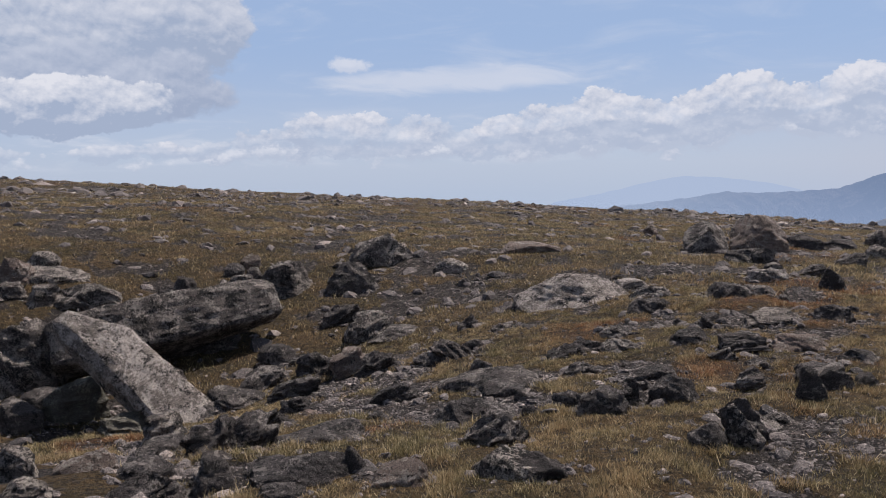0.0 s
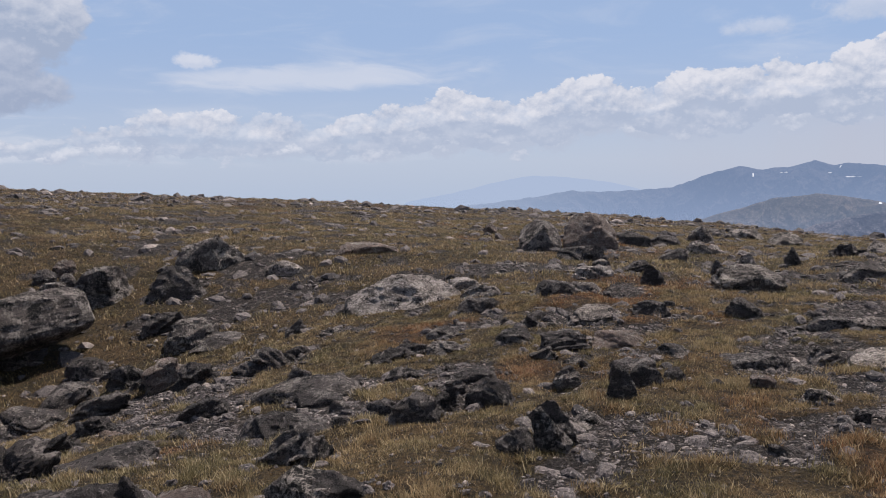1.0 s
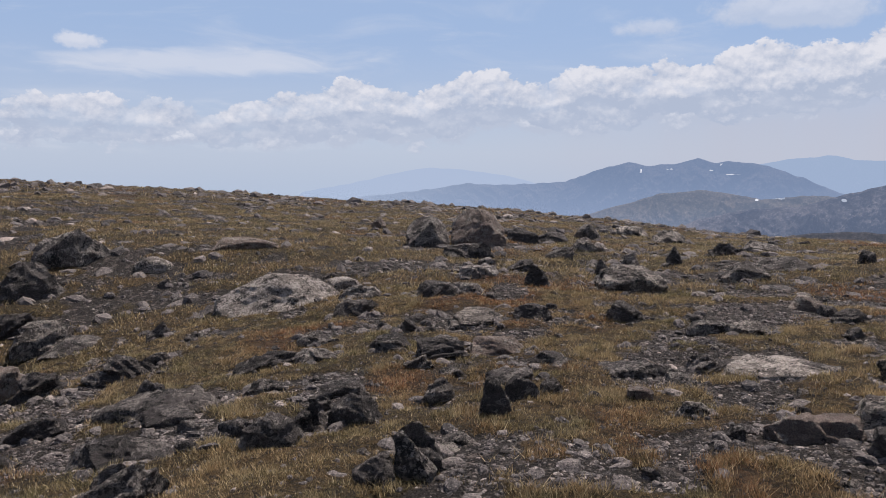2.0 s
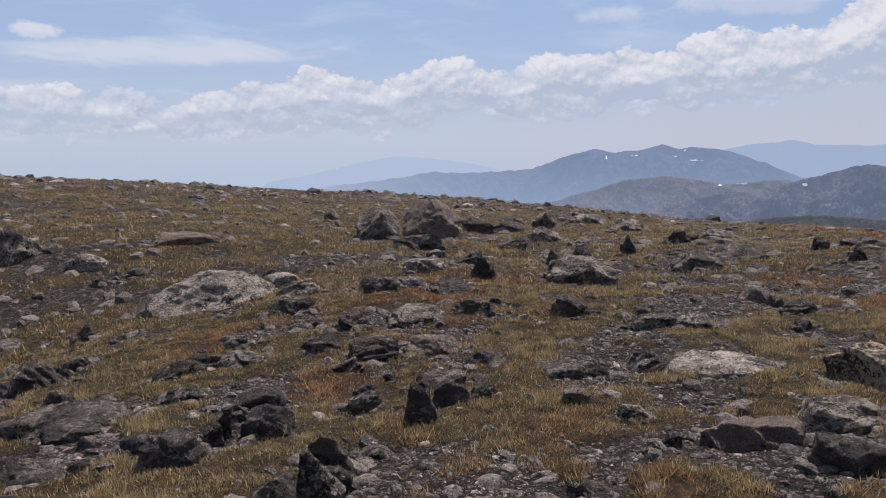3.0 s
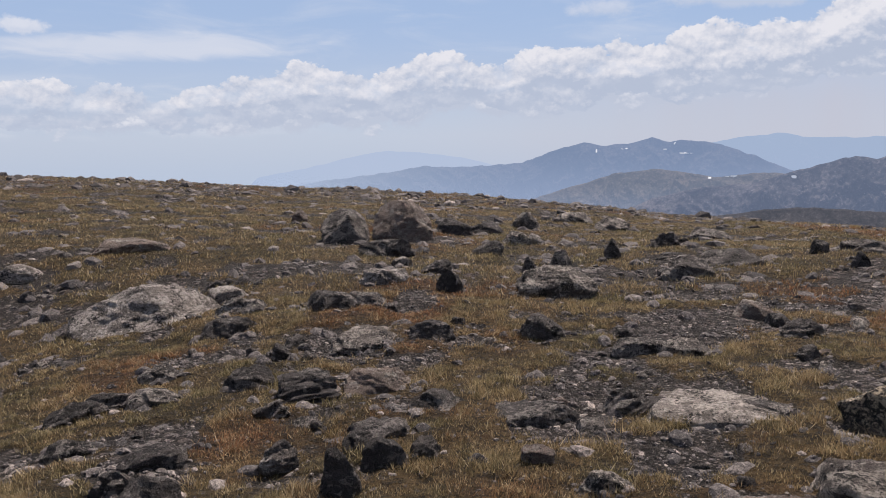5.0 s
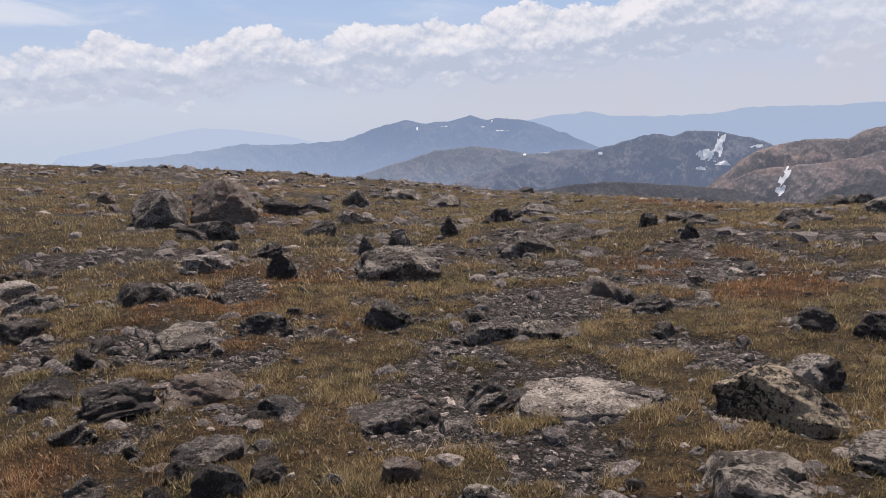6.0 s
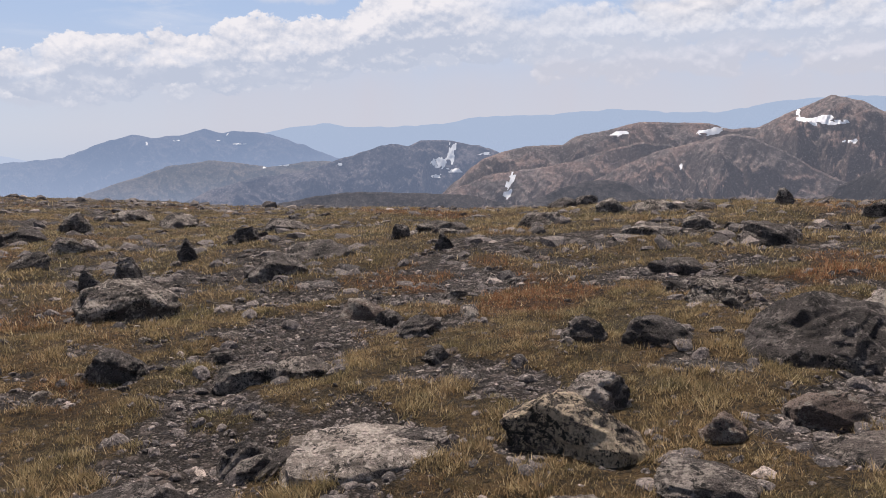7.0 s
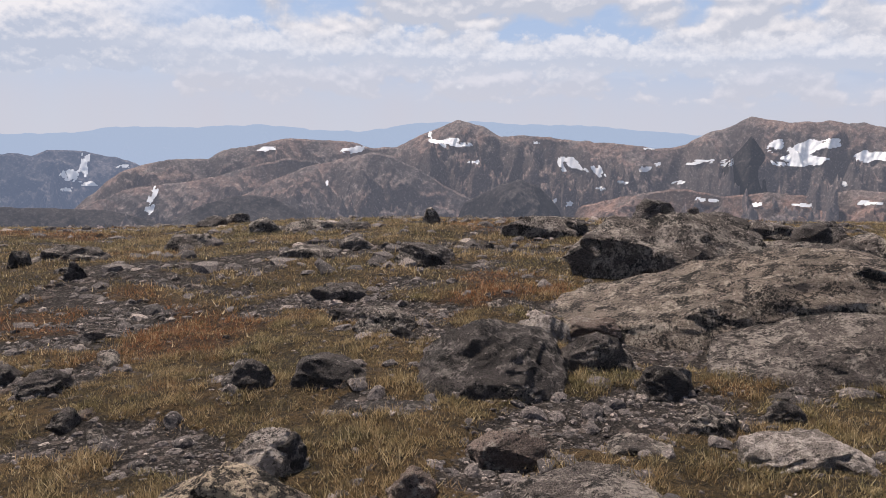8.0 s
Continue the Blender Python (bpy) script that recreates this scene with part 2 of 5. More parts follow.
# ---- materials ----
class Mat:
    """A node material under construction."""

    def __init__(self, name, rough=0.9):
        self.m = bpy.data.materials.new(name)
        self.m.use_nodes = True
        self.t = self.m.node_tree
        self.b = self.t.nodes["Principled BSDF"]
        self.b.inputs["Roughness"].default_value = rough
        self.b.inputs["Specular IOR Level"].default_value = 0.25
        self.heights = []

    def node(self, kind):
        return self.t.nodes.new(kind)

    def link(self, a, b):
        self.t.links.new(a, b)

    def place(self, stretch=(1, 1, 1), shift=True):
        """Object coordinates, shifted for each object by its random number."""
        c = self.node("ShaderNodeTexCoord").outputs["Object"]
        m = self.node("ShaderNodeMapping")
        m.inputs["Scale"].default_value = stretch
        self.link(c, m.inputs["Vector"])
        if shift:
            info, mul = self.node("ShaderNodeObjectInfo"), self.node("ShaderNodeMath")
            mul.operation = "MULTIPLY"
            mul.inputs[1].default_value = 37.0
            self.link(info.outputs["Random"], mul.inputs[0])
            self.link(mul.outputs[0], m.inputs["Location"])
        return m.outputs[0]

    def noise(self, v, scale, detail=5.0, rough=0.6, warp=0.0):
        n = self.node("ShaderNodeTexNoise")
        self.link(v, n.inputs["Vector"])
        n.inputs["Scale"].default_value, n.inputs["Detail"].default_value = scale, detail
        n.inputs["Roughness"].default_value, n.inputs["Distortion"].default_value = rough, warp
        return n.outputs[0]

    def cells(self, v, scale):
        n = self.node("ShaderNodeTexVoronoi")
        self.link(v, n.inputs["Vector"])
        n.inputs["Scale"].default_value = scale
        return n

    def ramp(self, f, lo, hi, a=0.0, b=1.0):
        n = self.node("ShaderNodeMapRange")
        n.interpolation_type = "SMOOTHSTEP"
        self.link(f, n.inputs["Value"])
        for s, v in zip(("From Min", "From Max", "To Min", "To Max"), (lo, hi, a, b)):
            n.inputs[s].default_value = v
        return n.outputs["Result"]

    def math(self, kind, a, b):
        n = self.node("ShaderNodeMath")
        n.operation = kind
        for s, v in zip(n.inputs, (a, b)):
            if isinstance(v, (int, float)):
                s.default_value = v
            else:
                self.link(v, s)
        return n.outputs[0]

    def mix(self, f, a, b, kind="MIX"):
        n = self.node("ShaderNodeMix")
        n.data_type, n.blend_type = "RGBA", kind
        for s, v in ((n.inputs[0], f), (n.inputs[6], a), (n.inputs[7], b)):
            if isinstance(v, tuple):
                s.default_value = (*v, 1)
            elif isinstance(v, (int, float)):
                s.default_value = v
            else:
                self.link(v, s)
        return n.outputs[2]

    def finish(self, colour, bumps=(), strength=0.6):
        self.link(colour, self.b.inputs["Base Color"])
        last = None
        for height, distance in bumps:
            n = self.node("ShaderNodeBump")
            n.inputs["Strength"].default_value, n.inputs["Distance"].default_value = strength, distance
            self.link(height, n.inputs["Height"])
            if last:
                self.link(last, n.inputs["Normal"])
            last = n.outputs[0]
        if last:
            self.link(last, self.b.inputs["Normal"])
        return self.m


def rock_material(name, light, dark, black, pale, pale_tint=(0.36, 0.335, 0.31), vein=0.55):
    """Schist or gneiss with foliation, blotched by black and by pale crust lichen. black, pale: how much of the face they cover."""
    k = Mat(name, 0.88)
    v = k.place()
    sheets = k.place((1, 1, 6.0))
    broad, fine, grain = k.noise(v, 3.0, 4, 0.6), k.noise(v, 40, 5, 0.75), k.noise(v, 130, 3, 0.7)
    bands = k.noise(sheets, 6.0, 6, 0.7, 0.8)
    col = k.mix(k.ramp(broad, 0.36, 0.64), dark, light)
    col = k.mix(k.ramp(bands, 0.47, 0.58, 0.0, vein), col, tuple(c * 0.45 for c in dark))
    col = k.mix(k.ramp(grain, 0.42, 0.58, 0.75, 0.0), col, tuple(c * 0.30 for c in dark))
    def crust(scale, blotch, cover):
        f = k.math("ADD", k.math("MULTIPLY", k.noise(k.place((1.1, 1.1, 1.1)), scale, 7, 0.78, 0.4), 0.6), k.math("MULTIPLY", k.noise(v, blotch, 3, 0.6, 0.6), 0.4))
        return k.ramp(f, 0.64 - cover * 0.22, 0.665 - cover * 0.22, 0.0, 0.95)
    whites, blacks = crust(26, 4.5, pale), crust(36, 5.5, black)
    col = k.mix(whites, col, k.mix(k.ramp(fine, 0.40, 0.60), tuple(c * 0.6 for c in pale_tint), pale_tint))
    col = k.mix(blacks, col, (0.012, 0.0118, 0.012))
    info = k.node("ShaderNodeObjectInfo")
    col = k.mix(1.0, col, k.mix(info.outputs["Random"], (0.76, 0.73, 0.72), (1.12, 1.07, 1.02)), "MULTIPLY")
    return k.finish(col, ((bands, 0.04), (k.noise(v, 17, 7, 0.85), 0.04), (fine, 0.030), (grain, 0.008)), 1.0)


ROCK = {
    "d": rock_material("dark_schist", (0.172, 0.154, 0.149), (0.090, 0.081, 0.080), 0.46, 0.50, (0.320, 0.292, 0.276)),
    "g": rock_material("grey_gneiss", (0.236, 0.206, 0.192), (0.123, 0.109, 0.104), 0.52, 0.62, (0.439, 0.401, 0.368)),
    "p": rock_material("pinkish_gneiss", (0.336, 0.266, 0.234), (0.195, 0.156, 0.139), 0.36, 0.50),
    "w": rock_material("pale_quartzite", (0.403, 0.359, 0.332), (0.250, 0.222, 0.205), 0.46, 0.66, (0.586, 0.537, 0.506)),
    "l": rock_material("cream_lichen_rock", (0.268, 0.224, 0.198), (0.146, 0.126, 0.116), 0.60, 0.74, (0.561, 0.476, 0.366)),
    "k": rock_material("black_crusted_gneiss", (0.360, 0.303, 0.262), (0.225, 0.192, 0.168), 0.60, 0.52, (0.50, 0.45, 0.395)),
    "v": rock_material("greenish_gneiss", (0.262, 0.250, 0.213), (0.177, 0.170, 0.146), 0.24, 0.46, (0.403, 0.390, 0.329)),
}


def stone_material():
    """Loose stones and gravel: each piece has a tone of its own."""
    k = Mat("loose_stone", 0.9)
    v = k.place(shift=False)
    isle = k.node("ShaderNodeNewGeometry").outputs["Random Per Island"]
    col = k.mix(k.ramp(isle, 0.0, 0.75), (0.065, 0.057, 0.056), (0.163, 0.138, 0.129))
    col = k.mix(k.ramp(isle, 0.88, 1.0), col, (0.403, 0.335, 0.296))
    col = k.mix(k.ramp(k.noise(v, 60, 6, 0.8), 0.46, 0.56, 0.0, 0.8), col, (0.026, 0.023, 0.023))
    col = k.mix(k.ramp(k.noise(v, 42, 6, 0.8), 0.56, 0.62, 0.0, 0.7), col, (0.448, 0.384, 0.348))
    return k.finish(col, ((k.noise(v, 60, 4, 0.7), 0.012),), 0.9)


def ground_material():
    """Gravelly soil with thatch where the turf grows."""
    k = Mat("tundra_soil", 0.95)
    v = k.place(shift=False)
    cover, red = k.node("ShaderNodeAttribute"), k.node("ShaderNodeAttribute")
    cover.attribute_name, red.attribute_name = "turf", "rust"
    grit, lumps = k.cells(v, 48), k.noise(v, 9, 6, 0.75)
    big = k.cells(v, 14)
    soil = k.mix(k.ramp(lumps, 0.38, 0.62), (0.051, 0.042, 0.039), (0.138, 0.111, 0.099))
    soil = k.mix(k.ramp(grit.outputs["Color"], 0.45, 0.95, 0.0, 0.85), soil, (0.250, 0.202, 0.179))
    # near-black in the gaps between grit cells, and between larger ones below
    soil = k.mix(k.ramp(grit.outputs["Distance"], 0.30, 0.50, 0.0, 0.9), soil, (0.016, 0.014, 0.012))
    soil = k.mix(k.ramp(big.outputs["Color"], 0.66, 0.76, 0.0, 0.5), soil, (0.209, 0.168, 0.151))
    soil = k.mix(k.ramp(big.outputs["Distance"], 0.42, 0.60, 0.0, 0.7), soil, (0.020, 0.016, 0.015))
    warm = k.noise(v, 0.9, 5, 0.65)
    thatch = k.mix(k.ramp(warm, 0.36, 0.64), (0.049, 0.035, 0.015), (0.100, 0.063, 0.027))
    thatch = k.mix(k.math("MULTIPLY", red.outputs["Fac"], 0.7), thatch, (0.073, 0.027, 0.012))
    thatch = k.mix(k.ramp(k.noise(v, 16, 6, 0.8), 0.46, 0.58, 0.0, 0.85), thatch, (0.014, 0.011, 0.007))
    thatch = k.mix(k.ramp(k.noise(v, 30, 5, 0.8), 0.55, 0.64, 0.0, 0.85), thatch, (0.182, 0.123, 0.058))
    thatch = k.mix(k.ramp(k.noise(v, 4.2, 6, 0.8), 0.61, 0.65, 0.0, 0.85), thatch, (0.112, 0.095, 0.089))
    edge = k.math("ADD", cover.outputs["Fac"], k.math("MULTIPLY", k.math("SUBTRACT", k.noise(v, 13, 6, 0.8), 0.5), 1.7))
    col = k.mix(k.ramp(edge, 0.38, 0.55), soil, thatch)
    return k.finish(col, ((grit.outputs["Distance"], -0.03), (k.noise(v, 26, 6, 0.8), 0.06), (lumps, 0.10)), 1.0)


def grass_material(name="dry_grass", green=0.0):
    k = Mat(name, 0.75)
    v = k.place(shift=False)
    isle = k.node("ShaderNodeNewGeometry").outputs["Random Per Island"]
    red = k.node("ShaderNodeAttribute")
    red.attribute_name = "rust"
    warm, clump = k.noise(v, 0.9, 5, 0.65), k.noise(v, 7.0, 4, 0.7)
    col = k.mix(k.ramp(warm, 0.36, 0.64), (0.185, 0.154, 0.076), (0.358, 0.254, 0.136))
    col = k.mix(k.ramp(k.noise(v, 2.6, 5, 0.7), 0.46, 0.62, 0.0, 0.7), col, (0.216, 0.136, 0.073))
    col = k.mix(k.math("MULTIPLY", red.outputs["Fac"], 0.75), col, (0.266, 0.102, 0.049))
    col = k.mix(k.ramp(clump, 0.34, 0.50, 0.75, 0.0), col, (0.056, 0.051, 0.024))
    col = k.mix(k.ramp(clump, 0.54, 0.68, 0.0, 0.6), col, (0.519, 0.409, 0.233))
    col = k.mix(k.ramp(isle, 0.0, 0.35, 0.85, 0.0), col, (0.049, 0.046, 0.023))
    col = k.mix(k.ramp(isle, 0.78, 1.0, 0.0, 0.75), col, (0.618, 0.509, 0.316))
    col = k.mix(green, col, (0.170, 0.158, 0.052))
    k.link(col, k.b.inputs["Base Color"])
    glow, both = k.node("ShaderNodeBsdfTranslucent"), k.node("ShaderNodeMixShader")
    k.link(col, glow.inputs[0])
    both.inputs[0].default_value = 0.35
    k.link(k.b.outputs[0], both.inputs[1]), k.link(glow.outputs[0], both.inputs[2])
    k.link(both.outputs[0], k.t.nodes["Material Output"].inputs[0])
    return k.m


HAZE_GLOW = 0.68  # strength of the haze glow painted on mountains and snow, as the sky's


def paint_air_haze(k, haze, tint, fade=None, depth=None):
    """Paints air haze into a material as emission: more of it low down (depth: two heights) and towards one side (fade:
    two eastings).
    """
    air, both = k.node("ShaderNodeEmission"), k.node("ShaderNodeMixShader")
    air.inputs["Strength"].default_value = HAZE_GLOW
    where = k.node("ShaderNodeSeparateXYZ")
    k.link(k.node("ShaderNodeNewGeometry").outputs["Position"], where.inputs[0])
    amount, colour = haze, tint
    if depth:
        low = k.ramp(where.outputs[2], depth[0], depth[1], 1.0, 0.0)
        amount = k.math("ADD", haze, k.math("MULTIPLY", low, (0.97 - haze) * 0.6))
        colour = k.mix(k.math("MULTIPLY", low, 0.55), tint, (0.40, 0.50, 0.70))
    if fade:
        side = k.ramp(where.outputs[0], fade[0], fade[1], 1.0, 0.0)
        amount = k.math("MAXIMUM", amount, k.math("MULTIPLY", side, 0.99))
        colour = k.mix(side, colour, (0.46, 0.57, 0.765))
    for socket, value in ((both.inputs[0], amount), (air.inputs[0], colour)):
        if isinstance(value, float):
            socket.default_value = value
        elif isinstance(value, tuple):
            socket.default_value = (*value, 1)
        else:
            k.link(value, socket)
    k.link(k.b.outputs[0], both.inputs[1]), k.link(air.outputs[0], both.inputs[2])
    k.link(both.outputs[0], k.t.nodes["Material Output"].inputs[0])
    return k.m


def mountain_material(name, haze, light=(0.19, 0.158, 0.138), dark=(0.10, 0.092, 0.088), tint=(0.42, 0.53, 0.72), fade=None, depth=None, warm=0.0):
    """Bare rock, crags and scree, with the haze of kilometres of air painted in as emission. warm: how much pinkish
    scree there is.
    """
    k = Mat(name, 0.95)
    k.b.inputs["Specular IOR Level"].default_value = 0.0
    v, runs = k.place((0.01, 0.01, 0.01), shift=False), k.place((0.02, 0.02, 0.0045), shift=False)
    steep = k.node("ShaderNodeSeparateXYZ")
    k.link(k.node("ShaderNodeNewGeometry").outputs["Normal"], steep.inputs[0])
    a, b, c = k.noise(v, 0.55, 6, 0.6, 0.5), k.noise(v, 11.0, 6, 0.8), k.noise(v, 2.2, 8, 0.75, 0.6)
    col = k.mix(k.ramp(a, 0.36, 0.64), dark, light)
    col = k.mix(k.ramp(k.noise(v, 0.8, 4, 0.6, 0.4), 0.42, 0.58, 0.0, warm), col, (light[0] * 1.25, light[1] * 0.98, light[2] * 0.86))
    col = k.mix(k.ramp(k.noise(runs, 3.0, 6, 0.7, 0.3), 0.50, 0.64, 0.0, 0.55), col, tuple(x * 1.45 for x in light))
    col = k.mix(k.ramp(c, 0.53, 0.60, 0.0, 0.6), col, tuple(x * 0.5 for x in dark))
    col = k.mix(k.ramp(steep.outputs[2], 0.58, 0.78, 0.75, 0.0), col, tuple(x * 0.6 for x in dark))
    col = k.mix(k.ramp(b, 0.40, 0.60, 0.55, 0.0), col, tuple(x * 0.4 for x in dark))
    col = k.mix(k.ramp(b, 0.56, 0.66, 0.0, 0.5), col, tuple(x * 1.7 for x in light))
    k.finish(col, ((c, 14.0), (b, 5.0)), 0.9)
    return paint_air_haze(k, haze, tint, fade, depth)


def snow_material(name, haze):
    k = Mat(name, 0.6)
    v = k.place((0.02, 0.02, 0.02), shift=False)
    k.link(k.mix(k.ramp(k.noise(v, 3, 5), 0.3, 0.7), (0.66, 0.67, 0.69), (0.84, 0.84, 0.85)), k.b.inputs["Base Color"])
    # distance haze is laid over the snow as a bluish glow
    return paint_air_haze(k, haze, (0.48, 0.57, 0.74))


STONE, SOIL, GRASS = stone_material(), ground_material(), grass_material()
MOSS = grass_material("green_cushion", 0.75)


# ---- mesh helpers ----
def mesh_from(name, verts, faces, material, smooth_faces=True, sharp=None):
    """A mesh from numpy arrays: verts (n, 3) and faces (m, 3) or (m, 4)."""
    verts, faces = np.asarray(verts, np.float32), np.asarray(faces, np.int32)
    me = bpy.data.meshes.new(name)
    me.vertices.add(len(verts))
    me.vertices.foreach_set("co", verts.ravel())
    n = faces.shape[1]
    me.loops.add(faces.size)
    me.loops.foreach_set("vertex_index", faces.ravel())
    me.polygons.add(len(faces))
    me.polygons.foreach_set("loop_start", np.arange(0, faces.size, n, dtype=np.int32))
    me.update(calc_edges=True)
    me.polygons.foreach_set("use_smooth", np.full(len(faces), smooth_faces))
    if sharp:
        me.set_sharp_from_angle(angle=radians(sharp))
    me.materials.append(material)
    me.validate()
    return me


def grid_faces(rows, cols, wrap=False):
    i, j = np.meshgrid(np.arange(rows - 1), np.arange(cols if wrap else cols - 1), indexing="ij")
    k = (j + 1) % cols
    return np.stack([i * cols + j, i * cols + k, (i + 1) * cols + k, (i + 1) * cols + j], -1).reshape(-1, 4)


# ---- the ground: one sheet from under the camera to the horizon ----
def build_ground():
    az = np.radians(np.concatenate([np.arange(-62, 94, 0.3), np.arange(94, 298, 4.0)]))
    r = np.concatenate([np.geomspace(0.25, 70, 340), np.geomspace(75, 4900, 70)])
    rr, aa = np.meshgrid(r, az, indexing="ij")
    x, y = rr * np.sin(aa), rr * np.cos(aa)
    v = np.stack([x, y, ground_z(x, y)], -1).reshape(-1, 3)
    f = grid_faces(len(r), len(az), wrap=True)[:, ::-1]
    v = np.concatenate([v, [[0, 0, float(ground_z(0.0, 0.0))]]])
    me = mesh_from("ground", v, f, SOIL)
    bm = bmesh.new()
    bm.from_mesh(me)
    bm.verts.ensure_lookup_table()
    hub = bm.verts[len(v) - 1]
    for j in range(len(az)):
        bm.faces.new((hub, bm.verts[(j + 1) % len(az)], bm.verts[j])).smooth = True
    bm.normal_update()
    bm.to_mesh(me)
    bm.free()
    for name, cover in (("turf", turf), ("rust", rust)):
        me.attributes.new(name, "FLOAT", "POINT").data.foreach_set("value", cover(v[:, 0], v[:, 1]).astype(np.float32))
    return tagged(new("ground", me), "stony alpine tundra with dry ochre turf and gravel", "ground", kind="structure")


ground = build_ground()


# ---- mountains ----
def mountain(crest, reach, material, label, foot=-640.0, front=900.0, rough=1.0, seed=1, kind_name="mountain", step_deg=0.075):
    """A range whose crest follows (bearing, elevation) knots at a distance; spurs and gullies run down its flanks."""
    knots = np.array(crest)
    az = np.arange(knots[0, 0] - 3, knots[-1, 0] + 3 + step_deg, step_deg)
    el = np.interp(az, knots[:, 0], knots[:, 1])
    el = np.convolve(np.pad(el, 2, mode="edge"), [0.06, 0.2, 0.48, 0.2, 0.06], "valid")
    el = el + 0.05 * min(rough, 1.0) * fbm(az * 1.6, 0 * az, 0, seed + 5, 4) * smooth(0, 1.5, az - az[0]) * smooth(0, 1.5, az[-1] - az)
    end = smooth(-3, 0.2, az - knots[0, 0]) * smooth(-3, 0.2, knots[-1, 0] - az)
    top = (EYE_H + reach * np.tan(np.radians(el))) * end + foot * (1 - end)
    s = np.concatenate([np.linspace(0, 0.45, 14), np.linspace(0.48, 1.0, 150), np.linspace(1.03, 1.5, 14)])
    ss, tt = np.meshgrid(s, top, indexing="ij")
    aa = np.broadcast_to(np.radians(az), ss.shape)
    rr = reach + (ss - 1) * front
    x, y = rr * np.sin(aa), rr * np.cos(aa)
    rise = np.where(ss < 1, ss**1.25, 1 - (ss - 1) * 1.2)
    z = foot + (tt - foot) * rise
    down = ss * front
    wx, wy = 70 * fbm(x / 210, y / 210, 0, seed + 9, 3), 70 * fbm(x / 210, y / 210, 0, seed + 19, 3)
    across = aa * reach
    spur = 1.2 * (1 - np.abs(vnoise((across + wx + 0.35 * down) / 210.0, (down + wy) / 420.0, 0, seed)) * 2)
    spur = spur + 0.6 * (1 - 2 * np.abs(vnoise((across + wx - 0.3 * down) / 95.0, (down + wy) / 170.0, 0, seed + 1)))
    spur = spur + 0.40 * (1 - 2 * np.abs(vnoise((across + wx * 0.9 + 0.4 * down) / 42.0, (down + wy) / 130.0, 0, seed + 2)))
    spur = spur + 0.17 * (1 - 2 * np.abs(vnoise((across + wx * 0.9 - 0.5 * down) / 17.0, (down + wy) / 50.0, 0, seed + 4)))
    spur = spur + 0.10 * (1 - 2 * np.abs(fbm(x / 34.0, y / 34.0, 0, seed + 6, 3))) + 0.14 * fbm(x / 10.0, y / 10.0, 0, seed + 3, 2)
    away = np.where(ss < 1, (1 - ss), (ss - 1) * 1.5)
    z = z + rough * 62.0 * (spur - 1.6) * np.clip(away * 6.0, 0, 1) ** 0.85 * smooth(0, 0.2, ss) * end
    verts = np.stack([x, y, z], -1)
    ob = tagged(new(kind_name, mesh_from(kind_name, verts.reshape(-1, 3), grid_faces(*ss.shape)[:, ::-1], material)), label, "mountain")
    return ob, verts, az


def snowfield(range_, bearing, elevation, wide, high, material, lean=0.0, seed=0):
    """A ragged snow patch that lies on a mountain's flank and follows its gullies, with edges that sink into it."""
    ob, verts, az = range_
    flat_r = np.hypot(verts[:, :, 0], verts[:, :, 1])
    seen = np.degrees(np.arctan2(verts[:, :, 2] - EYE_H, flat_r))
    nu, nw = max(int(wide / 0.045), 8), max(int(high / 0.045), 6)
    uu, ww = np.meshgrid(np.linspace(-1.25, 1.25, nu), np.linspace(-1.25, 1.25, nw))
    field = 1.0 - np.hypot(uu, ww) + 0.62 * fbm(uu * 2.1 + seed, ww * 1.2, 0, seed + 60, 4, 0.6)
    pts = np.zeros((nw, nu, 3))
    for i in range(nw):
        for j in range(nu):
            b, e = bearing + uu[i, j] * wide / 2 + ww[i, j] * high / 2 * lean, elevation + ww[i, j] * high / 2
            at = float(np.clip((b - az[0]) / (az[1] - az[0]), 0, len(az) - 1.001))
            c, part = int(at), at % 1.0
            s = seen[:, c] * (1 - part) + seen[:, c + 1] * part
            r = flat_r[:, c] * (1 - part) + flat_r[:, c + 1] * part
            k = max(int(np.argmax(s >= e)) if (s >= e).any() else int(s.argmax()), 1)
            f = float(np.clip((e - s[k - 1]) / max(s[k] - s[k - 1], 1e-6), 0, 1))
            d = r[k - 1] + f * (r[k] - r[k - 1]) - 7.0
            t, e = math.radians(b), min(e, float(s[k]))
            pts[i, j] = d * math.sin(t), d * math.cos(t), EYE_H + d * math.tan(math.radians(e)) + 0.5
    faces = grid_faces(nw, nu)
    faces = faces[field.ravel()[faces].mean(1) > 0.14]
    if len(faces) < 4:
        return None
    keep, faces = np.unique(faces, return_inverse=True)
    patch = new("snowfield", mesh_from("snowfield", pts.reshape(-1, 3)[keep], faces.reshape(-1, 4), material))
    patch.parent = ob
    return patch


# each range's material carries its own share of painted haze glow
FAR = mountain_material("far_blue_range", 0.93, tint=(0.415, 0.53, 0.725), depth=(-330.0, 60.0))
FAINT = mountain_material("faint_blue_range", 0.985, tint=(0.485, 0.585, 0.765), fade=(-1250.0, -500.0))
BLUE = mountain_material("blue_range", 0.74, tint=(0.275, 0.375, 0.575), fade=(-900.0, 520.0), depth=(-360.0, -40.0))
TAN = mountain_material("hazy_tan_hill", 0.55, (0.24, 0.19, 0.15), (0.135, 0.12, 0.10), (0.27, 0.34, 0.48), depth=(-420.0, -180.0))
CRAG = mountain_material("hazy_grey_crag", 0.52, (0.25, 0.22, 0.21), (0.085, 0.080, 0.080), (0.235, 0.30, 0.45))
